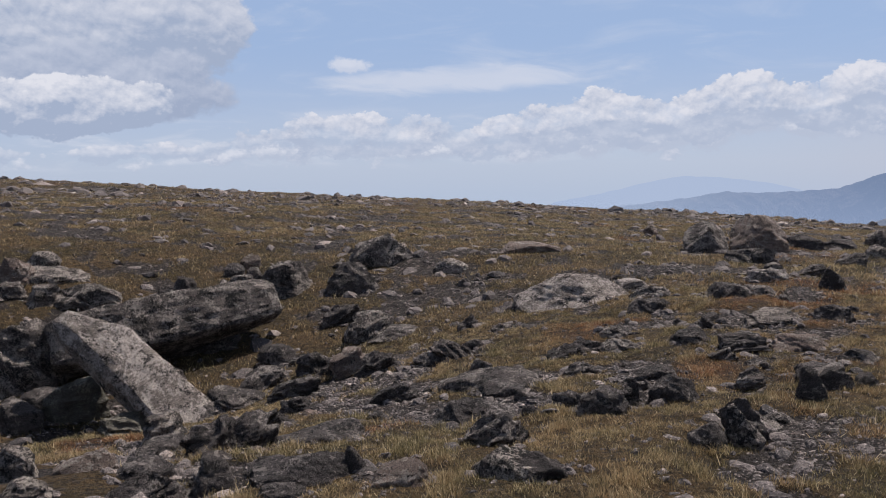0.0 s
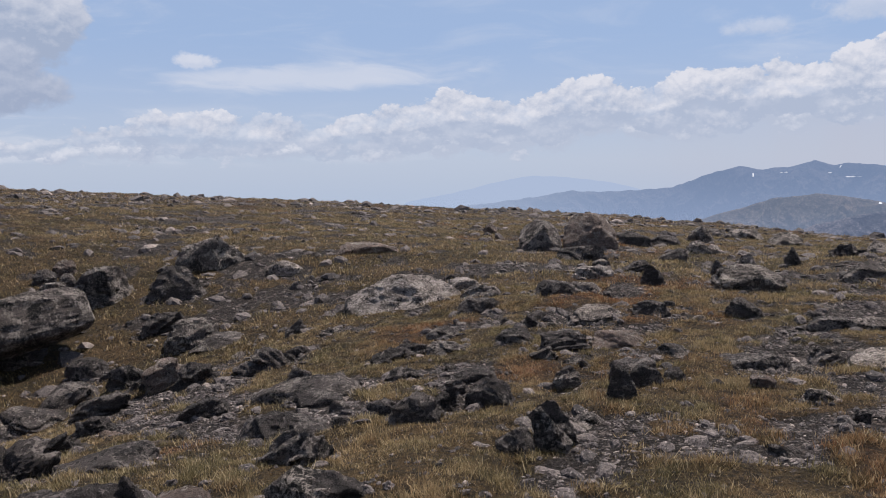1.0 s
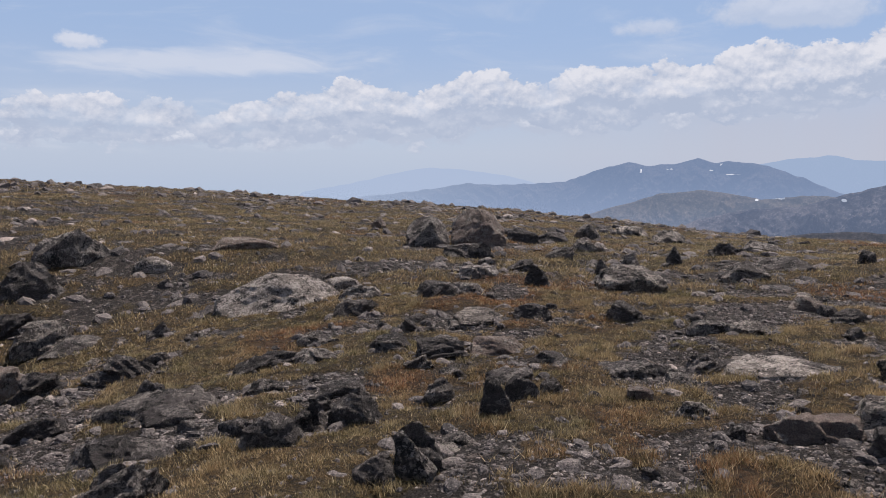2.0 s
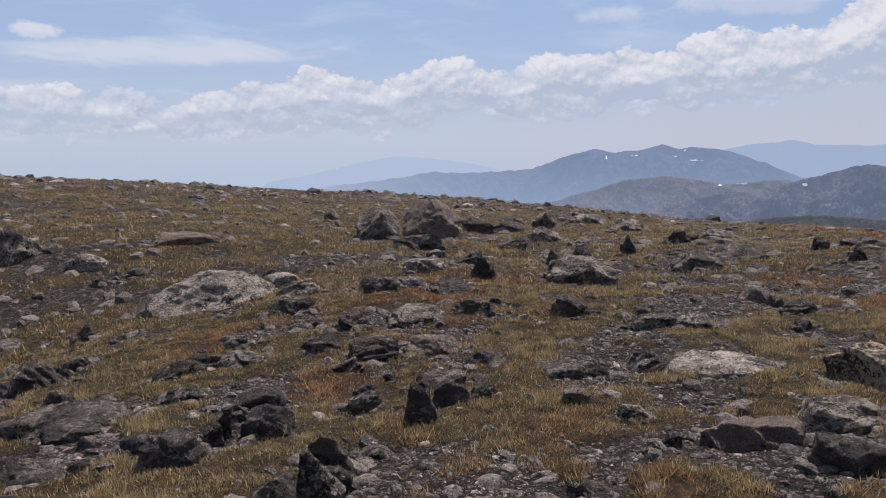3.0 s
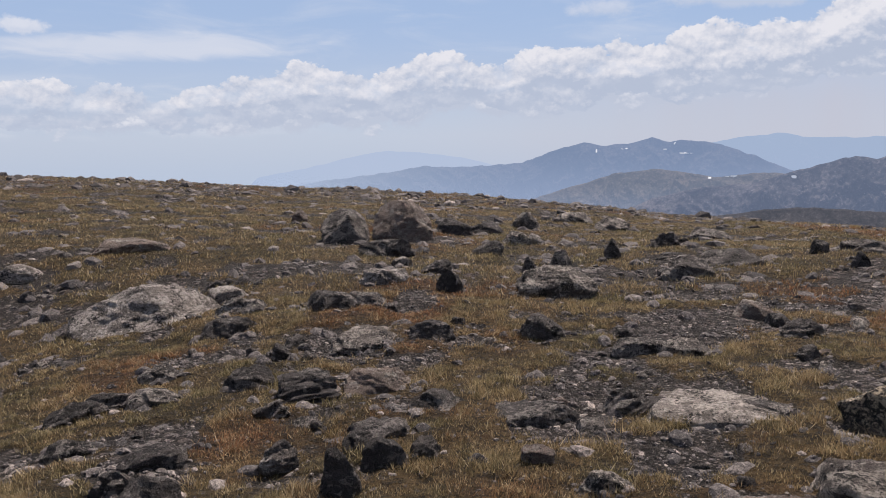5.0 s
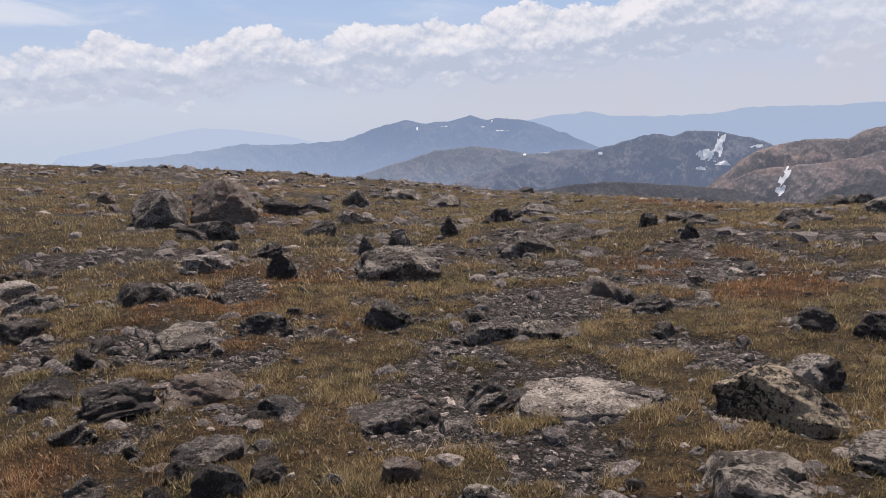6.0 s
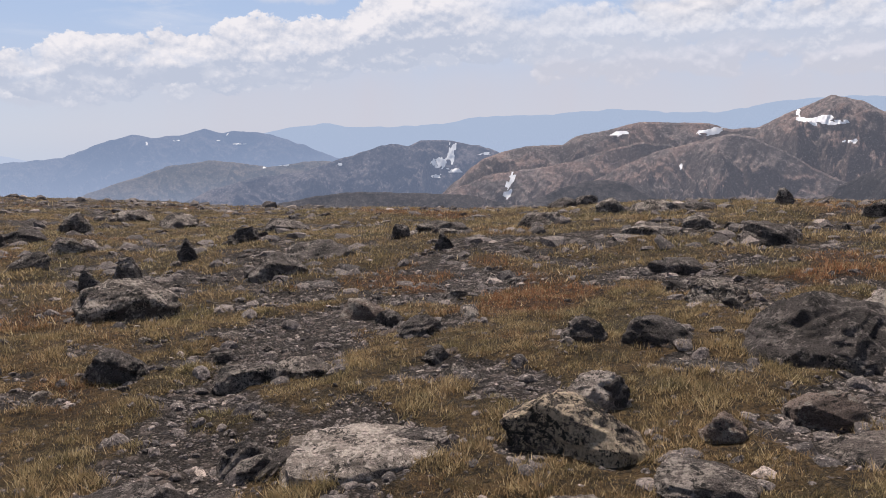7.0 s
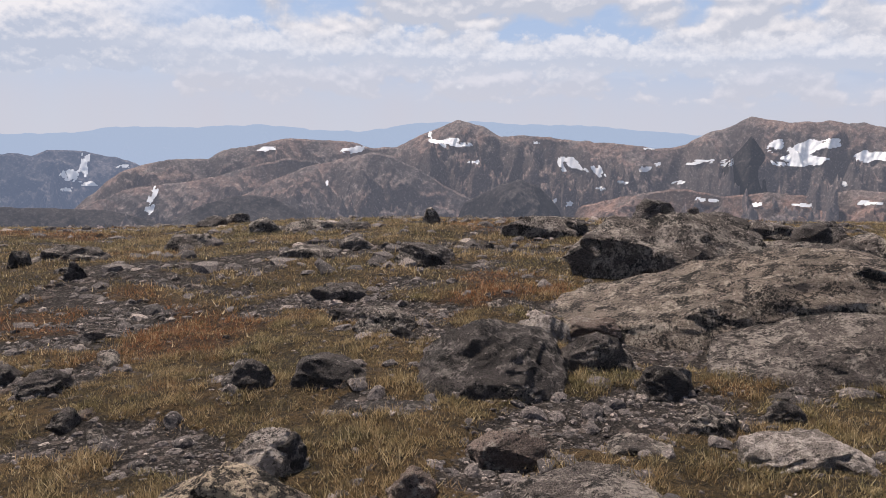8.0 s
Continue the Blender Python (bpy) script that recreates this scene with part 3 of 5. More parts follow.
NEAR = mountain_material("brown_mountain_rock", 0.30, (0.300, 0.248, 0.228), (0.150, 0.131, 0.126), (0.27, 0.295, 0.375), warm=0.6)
CLIFF_AND_SHADE = mountain_material("cliff_rock_and_cloud_shade", 0.24, (0.105, 0.093, 0.090), (0.062, 0.056, 0.056), (0.25, 0.285, 0.37))
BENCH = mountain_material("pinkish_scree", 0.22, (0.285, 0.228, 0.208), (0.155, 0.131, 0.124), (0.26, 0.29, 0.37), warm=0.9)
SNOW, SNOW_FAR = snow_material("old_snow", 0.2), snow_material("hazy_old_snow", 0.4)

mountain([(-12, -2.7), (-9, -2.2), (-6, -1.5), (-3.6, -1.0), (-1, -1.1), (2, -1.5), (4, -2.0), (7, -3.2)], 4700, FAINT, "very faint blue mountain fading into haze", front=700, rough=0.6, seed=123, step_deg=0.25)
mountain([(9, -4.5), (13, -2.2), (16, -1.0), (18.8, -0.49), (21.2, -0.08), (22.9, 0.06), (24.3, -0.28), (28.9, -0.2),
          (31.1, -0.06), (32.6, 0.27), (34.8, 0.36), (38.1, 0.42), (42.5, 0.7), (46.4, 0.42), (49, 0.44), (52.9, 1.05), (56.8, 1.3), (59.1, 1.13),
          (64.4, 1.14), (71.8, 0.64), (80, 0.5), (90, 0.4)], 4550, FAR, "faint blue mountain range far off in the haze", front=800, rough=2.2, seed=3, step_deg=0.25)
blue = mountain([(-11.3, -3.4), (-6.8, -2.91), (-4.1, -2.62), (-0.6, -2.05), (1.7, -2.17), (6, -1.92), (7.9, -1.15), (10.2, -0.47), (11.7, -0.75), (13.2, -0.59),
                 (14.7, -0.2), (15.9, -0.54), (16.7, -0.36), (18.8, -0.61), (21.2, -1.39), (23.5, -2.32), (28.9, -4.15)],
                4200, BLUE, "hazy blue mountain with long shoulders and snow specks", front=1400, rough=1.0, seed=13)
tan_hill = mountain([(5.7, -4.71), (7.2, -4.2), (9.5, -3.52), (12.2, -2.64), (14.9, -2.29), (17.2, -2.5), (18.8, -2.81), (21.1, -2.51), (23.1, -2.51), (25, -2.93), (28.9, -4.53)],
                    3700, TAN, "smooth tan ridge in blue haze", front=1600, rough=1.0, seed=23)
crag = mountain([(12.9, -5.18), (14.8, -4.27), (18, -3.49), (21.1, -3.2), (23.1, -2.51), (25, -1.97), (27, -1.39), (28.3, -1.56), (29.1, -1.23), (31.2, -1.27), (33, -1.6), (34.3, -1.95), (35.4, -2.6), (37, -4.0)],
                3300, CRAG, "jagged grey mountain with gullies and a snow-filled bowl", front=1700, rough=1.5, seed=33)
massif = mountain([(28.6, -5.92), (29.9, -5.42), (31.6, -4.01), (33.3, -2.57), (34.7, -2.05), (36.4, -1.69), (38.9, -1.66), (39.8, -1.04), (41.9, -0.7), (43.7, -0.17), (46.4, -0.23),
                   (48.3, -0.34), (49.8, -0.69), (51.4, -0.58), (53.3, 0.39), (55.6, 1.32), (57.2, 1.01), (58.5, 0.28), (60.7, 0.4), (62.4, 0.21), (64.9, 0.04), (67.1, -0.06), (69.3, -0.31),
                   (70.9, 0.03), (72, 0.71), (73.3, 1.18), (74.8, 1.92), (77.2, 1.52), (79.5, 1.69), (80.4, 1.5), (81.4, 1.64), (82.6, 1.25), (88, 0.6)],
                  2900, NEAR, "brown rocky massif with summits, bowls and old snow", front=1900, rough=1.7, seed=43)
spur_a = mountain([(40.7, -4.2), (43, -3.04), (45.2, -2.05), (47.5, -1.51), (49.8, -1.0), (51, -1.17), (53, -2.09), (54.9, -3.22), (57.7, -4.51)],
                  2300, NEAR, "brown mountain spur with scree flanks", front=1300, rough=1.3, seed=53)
# the cloud shadow on this foothill is put in as a dark rock colour
mountain([(36.3, -5.77), (38.2, -4.77), (40, -4.2), (41.5, -4.0), (43, -4.18), (44.5, -4.94), (46, -5.78)], 1950, CLIFF_AND_SHADE, "rounded foothill below a massif, painted dark as under cloud shadow", front=1000, rough=0.6, seed=63)
mountain([(72.2, -2.6), (73.2, -1.6), (74.2, -0.2), (74.9, 0.7), (75.6, -0.3), (76.2, -1.3), (77, -2.4)], 2780, CLIFF_AND_SHADE, "dark cliff buttress below a summit", front=900, rough=1.0, seed=93)
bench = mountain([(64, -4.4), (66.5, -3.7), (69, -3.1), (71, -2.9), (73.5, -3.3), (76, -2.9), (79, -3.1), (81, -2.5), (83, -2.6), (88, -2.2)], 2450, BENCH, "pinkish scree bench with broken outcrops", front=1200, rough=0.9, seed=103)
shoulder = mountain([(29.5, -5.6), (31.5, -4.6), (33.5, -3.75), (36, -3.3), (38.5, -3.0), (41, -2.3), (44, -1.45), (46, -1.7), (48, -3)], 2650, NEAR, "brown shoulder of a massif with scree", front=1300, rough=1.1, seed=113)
spur_b = mountain([(56.1, -4.36), (58.4, -3.13), (60, -2.62), (61.2, -3.05), (62.6, -4.37)], 2200, CLIFF_AND_SHADE, "dark rocky spur below a summit", front=1100, rough=0.9, seed=73)
mountain([(15, -5.9), (19.5, -5.3), (22.3, -4.83), (24.2, -4.67), (26.2, -4.7), (28.9, -4.84), (32.7, -5.02), (34.6, -5.55), (37, -6.2)], 2500, CLIFF_AND_SHADE, "low grey foothill ridge in haze", front=1200, rough=0.7, seed=83)

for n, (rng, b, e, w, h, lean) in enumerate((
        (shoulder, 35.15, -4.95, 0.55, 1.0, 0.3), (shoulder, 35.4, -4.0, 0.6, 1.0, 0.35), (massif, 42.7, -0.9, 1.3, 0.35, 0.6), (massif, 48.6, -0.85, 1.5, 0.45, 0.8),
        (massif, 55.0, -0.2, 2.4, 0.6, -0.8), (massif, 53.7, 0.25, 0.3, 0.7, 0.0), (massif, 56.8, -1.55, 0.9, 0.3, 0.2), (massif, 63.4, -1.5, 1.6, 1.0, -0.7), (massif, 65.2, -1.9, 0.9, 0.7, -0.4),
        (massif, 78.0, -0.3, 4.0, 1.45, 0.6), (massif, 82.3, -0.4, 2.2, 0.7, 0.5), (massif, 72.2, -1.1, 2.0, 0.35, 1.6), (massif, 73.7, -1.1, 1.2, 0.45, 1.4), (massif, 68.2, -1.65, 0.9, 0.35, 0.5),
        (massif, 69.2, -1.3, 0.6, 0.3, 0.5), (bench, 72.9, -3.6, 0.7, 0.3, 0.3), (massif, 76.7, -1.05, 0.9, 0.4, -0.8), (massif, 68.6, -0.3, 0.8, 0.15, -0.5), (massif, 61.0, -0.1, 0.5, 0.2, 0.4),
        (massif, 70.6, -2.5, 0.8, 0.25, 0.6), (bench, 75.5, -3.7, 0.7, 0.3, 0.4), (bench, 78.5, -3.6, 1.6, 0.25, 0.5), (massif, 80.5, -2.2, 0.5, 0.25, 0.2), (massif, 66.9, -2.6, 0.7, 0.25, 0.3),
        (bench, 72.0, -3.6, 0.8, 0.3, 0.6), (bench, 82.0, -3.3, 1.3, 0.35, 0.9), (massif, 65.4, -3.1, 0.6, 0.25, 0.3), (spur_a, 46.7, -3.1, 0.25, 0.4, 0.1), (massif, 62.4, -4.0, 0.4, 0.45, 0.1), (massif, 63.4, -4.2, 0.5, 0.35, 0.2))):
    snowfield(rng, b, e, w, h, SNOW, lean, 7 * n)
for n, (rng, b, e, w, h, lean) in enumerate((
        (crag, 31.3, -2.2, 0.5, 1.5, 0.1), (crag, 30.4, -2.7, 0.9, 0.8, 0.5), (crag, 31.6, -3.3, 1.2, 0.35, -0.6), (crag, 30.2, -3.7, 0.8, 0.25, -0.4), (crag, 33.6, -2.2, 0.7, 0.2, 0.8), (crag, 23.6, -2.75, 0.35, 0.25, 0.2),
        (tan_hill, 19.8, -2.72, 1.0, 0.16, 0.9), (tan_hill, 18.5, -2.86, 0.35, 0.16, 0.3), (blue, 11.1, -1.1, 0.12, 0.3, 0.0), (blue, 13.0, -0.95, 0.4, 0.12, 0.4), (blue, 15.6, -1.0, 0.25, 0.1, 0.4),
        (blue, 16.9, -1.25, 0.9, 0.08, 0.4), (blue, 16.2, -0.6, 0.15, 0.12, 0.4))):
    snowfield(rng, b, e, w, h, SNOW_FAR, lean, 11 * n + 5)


# ---- rocks ----
def sphere_mesh(level):
    bm = bmesh.new()
    bmesh.ops.create_icosphere(bm, subdivisions=level, radius=1.0)
    v = np.array([p.co for p in bm.verts])
    f = np.array([[p.index for p in q.verts] for q in bm.faces])
    bm.free()
    return v, f


SPHERES = {level: sphere_mesh(level) for level in (1, 2, 3, 4, 5)}
STYLE = {  # boxiness, cuts, roughness, ledges, taper
    "b": (3.4, 9, 0.035, 0.075, 0.25), "s": (5.0, 7, 0.035, 0.12, 0.14), "j": (2.8, 12, 0.055, 0.22, 0.38),
    "r": (2.4, 9, 0.05, 0.06, 0.34), "t": (3.2, 9, 0.035, 0.06, 0.32), "f": (9.0, 0, 0.022, 0.03, 0.0)}


def rock_shape(w, d, h, kind, seed, level=4, planes=()):
    """Points and faces of a rock of that width, depth and height above its foot, which reaches below it.
    planes: the broken faces of a block, as (normal, distance in halves of its size)."""
    boxy, cuts, rough, ledge, taper = STYLE[kind]
    rng = np.random.default_rng(seed)
    n, f = SPHERES[level]
    v = n / (np.abs(n) ** boxy).sum(1, keepdims=True) ** (1 / boxy)
    faces_cut = [(np.array(c, float), far) for c, far in planes]
    for _ in range(cuts):
        c = rng.normal(size=3) * (1, 1, 0.85)
        c[2] = abs(c[2]) if c[2] < -0.25 else c[2]
        c /= np.linalg.norm(c)
        faces_cut.append((c, (v @ c).max() * rng.uniform(0.60, 0.86)))
    for c, far in faces_cut:
        reach = v @ c
        v = v * np.where(reach > far, far / np.maximum(reach, 1e-6), 1.0)[:, None]
    lift = (v[:, 2:] + 1) / 2
    peak = rng.uniform(-0.35, 0.35, 2) * taper
    v[:, :2] = v[:, :2] * (1 - taper * lift**1.3) + peak * lift
    low, high = v.min(0), v.max(0)
    v = (v - (low + high) / 2) / ((high - low) / 2)
    sink = 0.35 * h + 0.05 + 0.07 * min(w, 1.5)
    half = np.array([w / 2, d / 2, (h + sink) / 2])
    p = v * half
    size = float(np.cbrt(w * d * h))
    out = v / np.linalg.norm(v, axis=1, keepdims=True)
    q, o = p / size, rng.uniform(-50, 50, 3)
    sheet = rng.normal(size=3) * (0.5, 0.35, 0.0) + (0, 0, 1)
    sheet /= np.linalg.norm(sheet)
    layers = q @ sheet * 6.5 + 0.9 * fbm(q[:, 0] * 1.6 + o[0], q[:, 1] * 1.6 + o[1], q[:, 2] * 1.6 + o[2], seed, 2)
    steps = vnoise(layers * 1.3 + o[0], 0 * layers, 0, seed + 3) * 0.8 + (np.abs((layers % 1.0) - 0.5) - 0.25) * 0.7
    lump = fbm(q[:, 0] * 1.7 + o[1], q[:, 1] * 1.7 + o[2], q[:, 2] * 1.7 + o[0], seed + 5, 3)
    fine = fbm(q[:, 0] * 9 + o[1], q[:, 1] * 9 + o[2], q[:, 2] * 9 + o[0], seed + 7, 3)
    crags = 0.6 - np.abs(vnoise(q[:, 0] * 8 + o[0], q[:, 1] * 8 + o[1], q[:, 2] * 13 + o[2], seed + 11)) * 1.6 - 0.5 * np.abs(vnoise(q[:, 0] * 15 + o[2], q[:, 1] * 15 + o[0], q[:, 2] * 20 + o[1], seed + 12))
    pits = -np.maximum(vnoise(q[:, 0] * 4 + o[2], q[:, 1] * 4 + o[0], q[:, 2] * 4 + o[1], seed + 8) - 0.25, 0)
    small = min(w, d, h + sink)
    flat_out = out * (1, 1, 0.45)
    p = p + flat_out * (small * ledge * steps * 0.9)[:, None] + out * (small * (rough * lump * 1.3 + 0.028 * fine + 0.020 * crags + 0.5 * rough * pits))[:, None]
    p[:, 2] += half[2] - sink
    return p, f


ROCKS, used = [], 0


def rock(x, y, w, d, h, yaw, lean, kind, mat, label, up=0.0, tip=0.0, planes=()):
    """One rock that sits in the ground at x, y. lean and tip: degrees by which it tilts sideways and forwards."""
    global used
    used += 1
    far = math.hypot(x, y)
    h = h * 0.92 + 0.02 if far < 9 and w < 1.5 else h
    level = 5 if (far < 9.5 and w > 0.5) or w > 1.0 and far < 14 else 4 if far < 17 else 3
    p, f = rock_shape(w, d, h, kind, 100 + used, level, planes)
    ob = new("boulder" if max(w, d) > 0.6 else "rock", mesh_from("rock", p, f, ROCK[mat], True, 24))
    c, s = math.cos(radians(yaw)) * w * 0.4, math.sin(radians(yaw)) * w * 0.4
    z = float(ground_z(x, y, False)) * 0.5 + 0.5 * min(float(ground_z(x + c, y + s)), float(ground_z(x - c, y - s)), float(ground_z(x, y)))
    ob.matrix_world = pose(x, y, z + up + 0.02, tip, -lean, yaw)
    ROCKS.append((x, y, w / 2, d / 2, yaw))
    return tagged(ob, label, "boulder" if max(w, d) > 0.6 else "rock")


def rock_between(foot, head, wide, thick, kind, mat, label, face, planes=()):
    """One long rock from foot to head, whose broad side looks along face."""
    global used
    used += 1
    a, b = Vector(foot), Vector(head)
    up_axis = (b - a).normalized()
    side = up_axis.cross(Vector(face)).normalized()
    front = side.cross(up_axis)
    p, f = rock_shape(wide, thick, (b - a).length, kind, 100 + used, 5, planes)
    ob = new("boulder", mesh_from("rock", p, f, ROCK[mat], True, 24))
    m = Matrix((side, front, up_axis)).transposed().to_4x4()
    m.translation = a
    ob.matrix_world = m
    ROCKS.append((a.x, a.y, wide / 2, wide / 2, 0.0))
    return tagged(ob, label, "boulder")


# ---- the rocks that can be told apart ----
rock(-10.62, 7.34, 1.34, 1.07, 0.88, 47, 0, "b", "g", "huge rounded grey boulder with pale lichen in the hollow")
rock(-8.94, 6.72, 0.77, 0.58, 0.52, 44, 8, "s", "v", "pale greenish slab under the leaning block")
rock(-13.15, 9.78, 0.61, 0.49, 0.42, 47, 0, "b", "p", "pinkish grey angular block at the hollow's rim")
rock(-12.76, 9.34, 0.49, 0.39, 0.22, 47, 0, "b", "g", "low grey block at the hollow's rim")
rock(-13.37, 10.66, 0.62, 0.50, 0.25, 45, 0, "b", "g", "flat-topped dark grey rock on turf")
rock(-12.79, 10.39, 1.11, 0.84, 0.16, 45, -2, "s", "g", "thin grey slab lying on stacked blocks")
rock(-12.18, 9.40, 0.56, 0.45, 0.31, 46, 0, "b", "g", "squared grey block under a slab")
rock(-11.71, 9.94, 1.13, 0.84, 0.24, 43, 2, "s", "g", "broad grey slab with a dark edge")
rock(-10.52, 10.59, 0.32, 0.26, 0.23, 38, 0, "b", "d", "small dark angular rock among turf")
rock(-10.37, 10.89, 0.46, 0.37, 0.28, 37, 0, "b", "d", "small dark angular rock among turf")
rock(-8.58, 11.46, 1.03, 0.83, 0.54, 30, 3, "b", "g", "wedge-shaped grey boulder with white lichen streaks")
rock(-9.99, 11.95, 0.41, 0.33, 0.21, 34, 0, "b", "d", "dark rock in a loose pile")
rock(-9.92, 12.42, 0.41, 0.33, 0.23, 33, 0, "b", "p", "brownish rock in a loose pile")
rock(-9.57, 11.99, 0.39, 0.31, 0.16, 33, 0, "b", "g", "grey rock in a loose pile")
rock(-9.62, 11.62, 0.47, 0.36, 0.13, 33, 0, "s", "g", "flat grey rock in a loose pile")
rock(-7.43, 13.18, 1.24, 0.80, 0.55, 24, -12, "t", "g", "pointed pale grey boulder with a dark base")
rock(-7.33, 11.73, 0.91, 0.73, 0.47, 26, 6, "b", "d", "dark blocky boulder with grey lichen")
rock(-5.84, 12.77, 0.62, 0.50, 0.18, 19, -6, "r", "w", "small white lichen-covered rock on turf")
rock(-6.82, 10.19, 0.64, 0.48, 0.28, 27, 4, "s", "d", "dark layered slab on an outcrop")
rock(-6.01, 9.51, 0.85, 0.68, 0.37, 25, 6, "b", "g", "grey blocky boulder on a dark outcrop")
rock(-5.45, 9.42, 1.01, 0.76, 0.10, 22, -3, "s", "d", "dark flat overhanging slab")
rock(-5.42, 7.70, 0.48, 0.36, 0.31, 26, 28, "s", "p", "light grey slab tilted on a dark outcrop")
rock(-4.95, 7.50, 0.70, 0.42, 0.30, 24, 14, "j", "d", "dark jagged layered rock")
rock(-6.71, 7.76, 0.76, 0.57, 0.25, 32, -3, "s", "d", "dark slab with a pale top")
rock(-7.20, 8.82, 0.54, 0.43, 0.21, 31, 0, "b", "d", "dark rounded block in turf")
rock(-6.17, 8.00, 0.62, 0.37, 0.29, 29, 12, "j", "d", "dark jagged upright rock")
rock(-5.86, 6.94, 0.76, 0.46, 0.22, 30, 10, "j", "d", "dark jagged rock ledge")
rock(-4.52, 3.65, 0.69, 0.41, 0.29, 35, 22, "j", "d", "dark tilted schist ledge beside turf")
rock(-3.80, 3.82, 0.60, 0.45, 0.07, 28, 12, "s", "d", "flat dark bedrock slab sunk in turf")
rock(-3.79, 2.41, 0.27, 0.22, 0.18, 36, 0, "b", "d", "dark cracked schist block")
rock(-3.29, 2.65, 0.69, 0.54, 0.12, 29, -3, "b", "d", "broad dark outcrop with green lichen flecks")
rock(-3.02, 2.78, 0.13, 0.08, 0.15, 26, 12, "t", "d", "thin upright dark rock splinter")
rock(-2.68, 2.59, 0.39, 0.29, 0.09, 23, 16, "s", "p", "grey-pink layered slab tilted over gravel")
rock(-3.27, 2.29, 0.33, 0.25, 0.04, 31, -2, "s", "d", "dark flat ledge at the outcrop's foot")
rock(-4.09, 2.17, 0.54, 0.32, 0.15, 40, 0, "j", "d", "dark broken schist ledge")
rock(-2.83, 4.49, 0.68, 0.54, 0.13, 18, 0, "b", "d", "dark rounded outcrop in turf")
rock(-3.05, 5.77, 1.06, 0.72, 0.17, 16, 2, "b", "d", "long dark outcrop with a ragged top")
rock(-4.06, 7.57, 0.84, 0.50, 0.21, 19, -14, "j", "d", "dark sharp-edged ledge falling to one side")
rock(-3.97, 5.56, 0.48, 0.38, 0.16, 23, 0, "b", "d", "low dark rock in turf")
rock(-2.41, 3.54, 0.54, 0.33, 0.17, 16, 14, "j", "d", "dark ridged rock with a pointed end")
rock(-2.06, 2.89, 0.50, 0.40, 0.12, 15, -8, "b", "g", "grey schist outcrop with wavy layers")
rock(-1.78, 4.48, 0.40, 0.32, 0.19, 8, 4, "b", "d", "black angular boulder on gravel")
rock(-1.63, 5.10, 0.09, 0.06, 0.12, 6, 0, "t", "d", "small black upright rock on gravel")
rock(-1.29, 5.03, 0.42, 0.27, 0.19, 4, -8, "t", "d", "black hump-backed rock in the turf")
rock(-1.02, 3.73, 0.25, 0.20, 0.11, 2, 0, "b", "d", "dark grey cube-like rock")
rock(-0.31, 5.07, 0.22, 0.14, 0.24, -5, 10, "t", "d", "dark upright rock fin on gravel")
rock(-0.09, 5.50, 0.28, 0.22, 0.12, -6, -8, "b", "d", "dark rock leaning on a fin")
rock(-0.79, 3.85, 0.21, 0.16, 0.24, -1, 24, "s", "g", "grey tilted slab half sunk in gravel")
rock(-4.35, 9.19, 0.34, 0.22, 0.21, 18, 0, "t", "d", "small dark pyramid rock on turf")
rock(-3.12, 10.35, 1.75, 1.7, 0.40, 11, -5, "r", "w", "broad pale grey bedrock hump with lichen")
rock(-2.31, 10.80, 0.56, 0.42, 0.12, 7, 0, "s", "w", "white flat rock on a pale hump")
rock(-1.95, 10.02, 0.66, 0.53, 0.16, 5, 0, "b", "g", "grey speckled rock at the foot of a hump")
rock(-3.61, 9.99, 0.54, 0.43, 0.19, 13, 0, "b", "d", "dark rock tucked under a pale hump")
rock(-1.88, 9.10, 0.56, 0.45, 0.15, 5, 3, "b", "d", "dark box-like rock on turf")
rock(-0.94, 9.84, 0.64, 0.51, 0.17, 0, -6, "b", "d", "dark wedge rock on turf")
rock(-0.40, 11.19, 0.65, 0.49, 0.17, -2, -4, "s", "w", "pale domed slab among turf")
rock(-4.66, 14.06, 1.27, 0.95, 0.14, 14, -3, "s", "p", "flat pale slab flush with the turf")
rock(-0.41, 16.70, 1.12, 0.9, 0.70, 2, 0, "f", "p", "large pointed boulder with tan and dark faces",
     planes=(((-0.66, -0.35, 0.66), 0.66), ((0.70, -0.25, 0.67), 0.72), ((0.10, -0.85, 0.52), 0.72), ((0.72, -0.66, 0.20), 0.88), ((-0.72, -0.66, 0.20), 0.95)))
rock(-0.58, 14.55, 1.00, 0.80, 0.26, 3, 0, "b", "d", "dark cracked rock in front of a pointed boulder")
rock(-1.43, 16.03, 0.85, 0.70, 0.56, 6, 0, "f", "g", "broad layered grey boulder",
     planes=(((-0.55, -0.35, 0.76), 0.66), ((0.74, -0.30, 0.60), 0.70), ((-0.15, -0.85, 0.50), 0.74), ((0.70, -0.68, 0.20), 0.92)))
rock(-0.56, 10.02, 0.46, 0.35, 0.11, 5, -3, "s", "g", "grey slab stacked on another")
rock(0.25, 11.97, 0.54, 0.33, 0.16, -0, 4, "j", "d", "black ragged rock on turf")
rock(0.39, 10.66, 0.32, 0.21, 0.27, -1, 18, "t", "d", "dark leaning rock fin on turf")
rock(-0.29, 12.94, 0.34, 0.27, 0.14, 2, 0, "b", "g", "small grey rock on turf")
rock(1.64, 10.71, 1.09, 0.87, 0.30, -9, 0, "b", "g", "large lichen-speckled outcrop with knobs")
rock(1.54, 12.36, 0.29, 0.19, 0.25, -7, 0, "t", "d", "knob-like dark rock on an outcrop")
rock(1.99, 12.50, 0.36, 0.23, 0.35, -9, 0, "t", "g", "pale speckled knob on an outcrop")
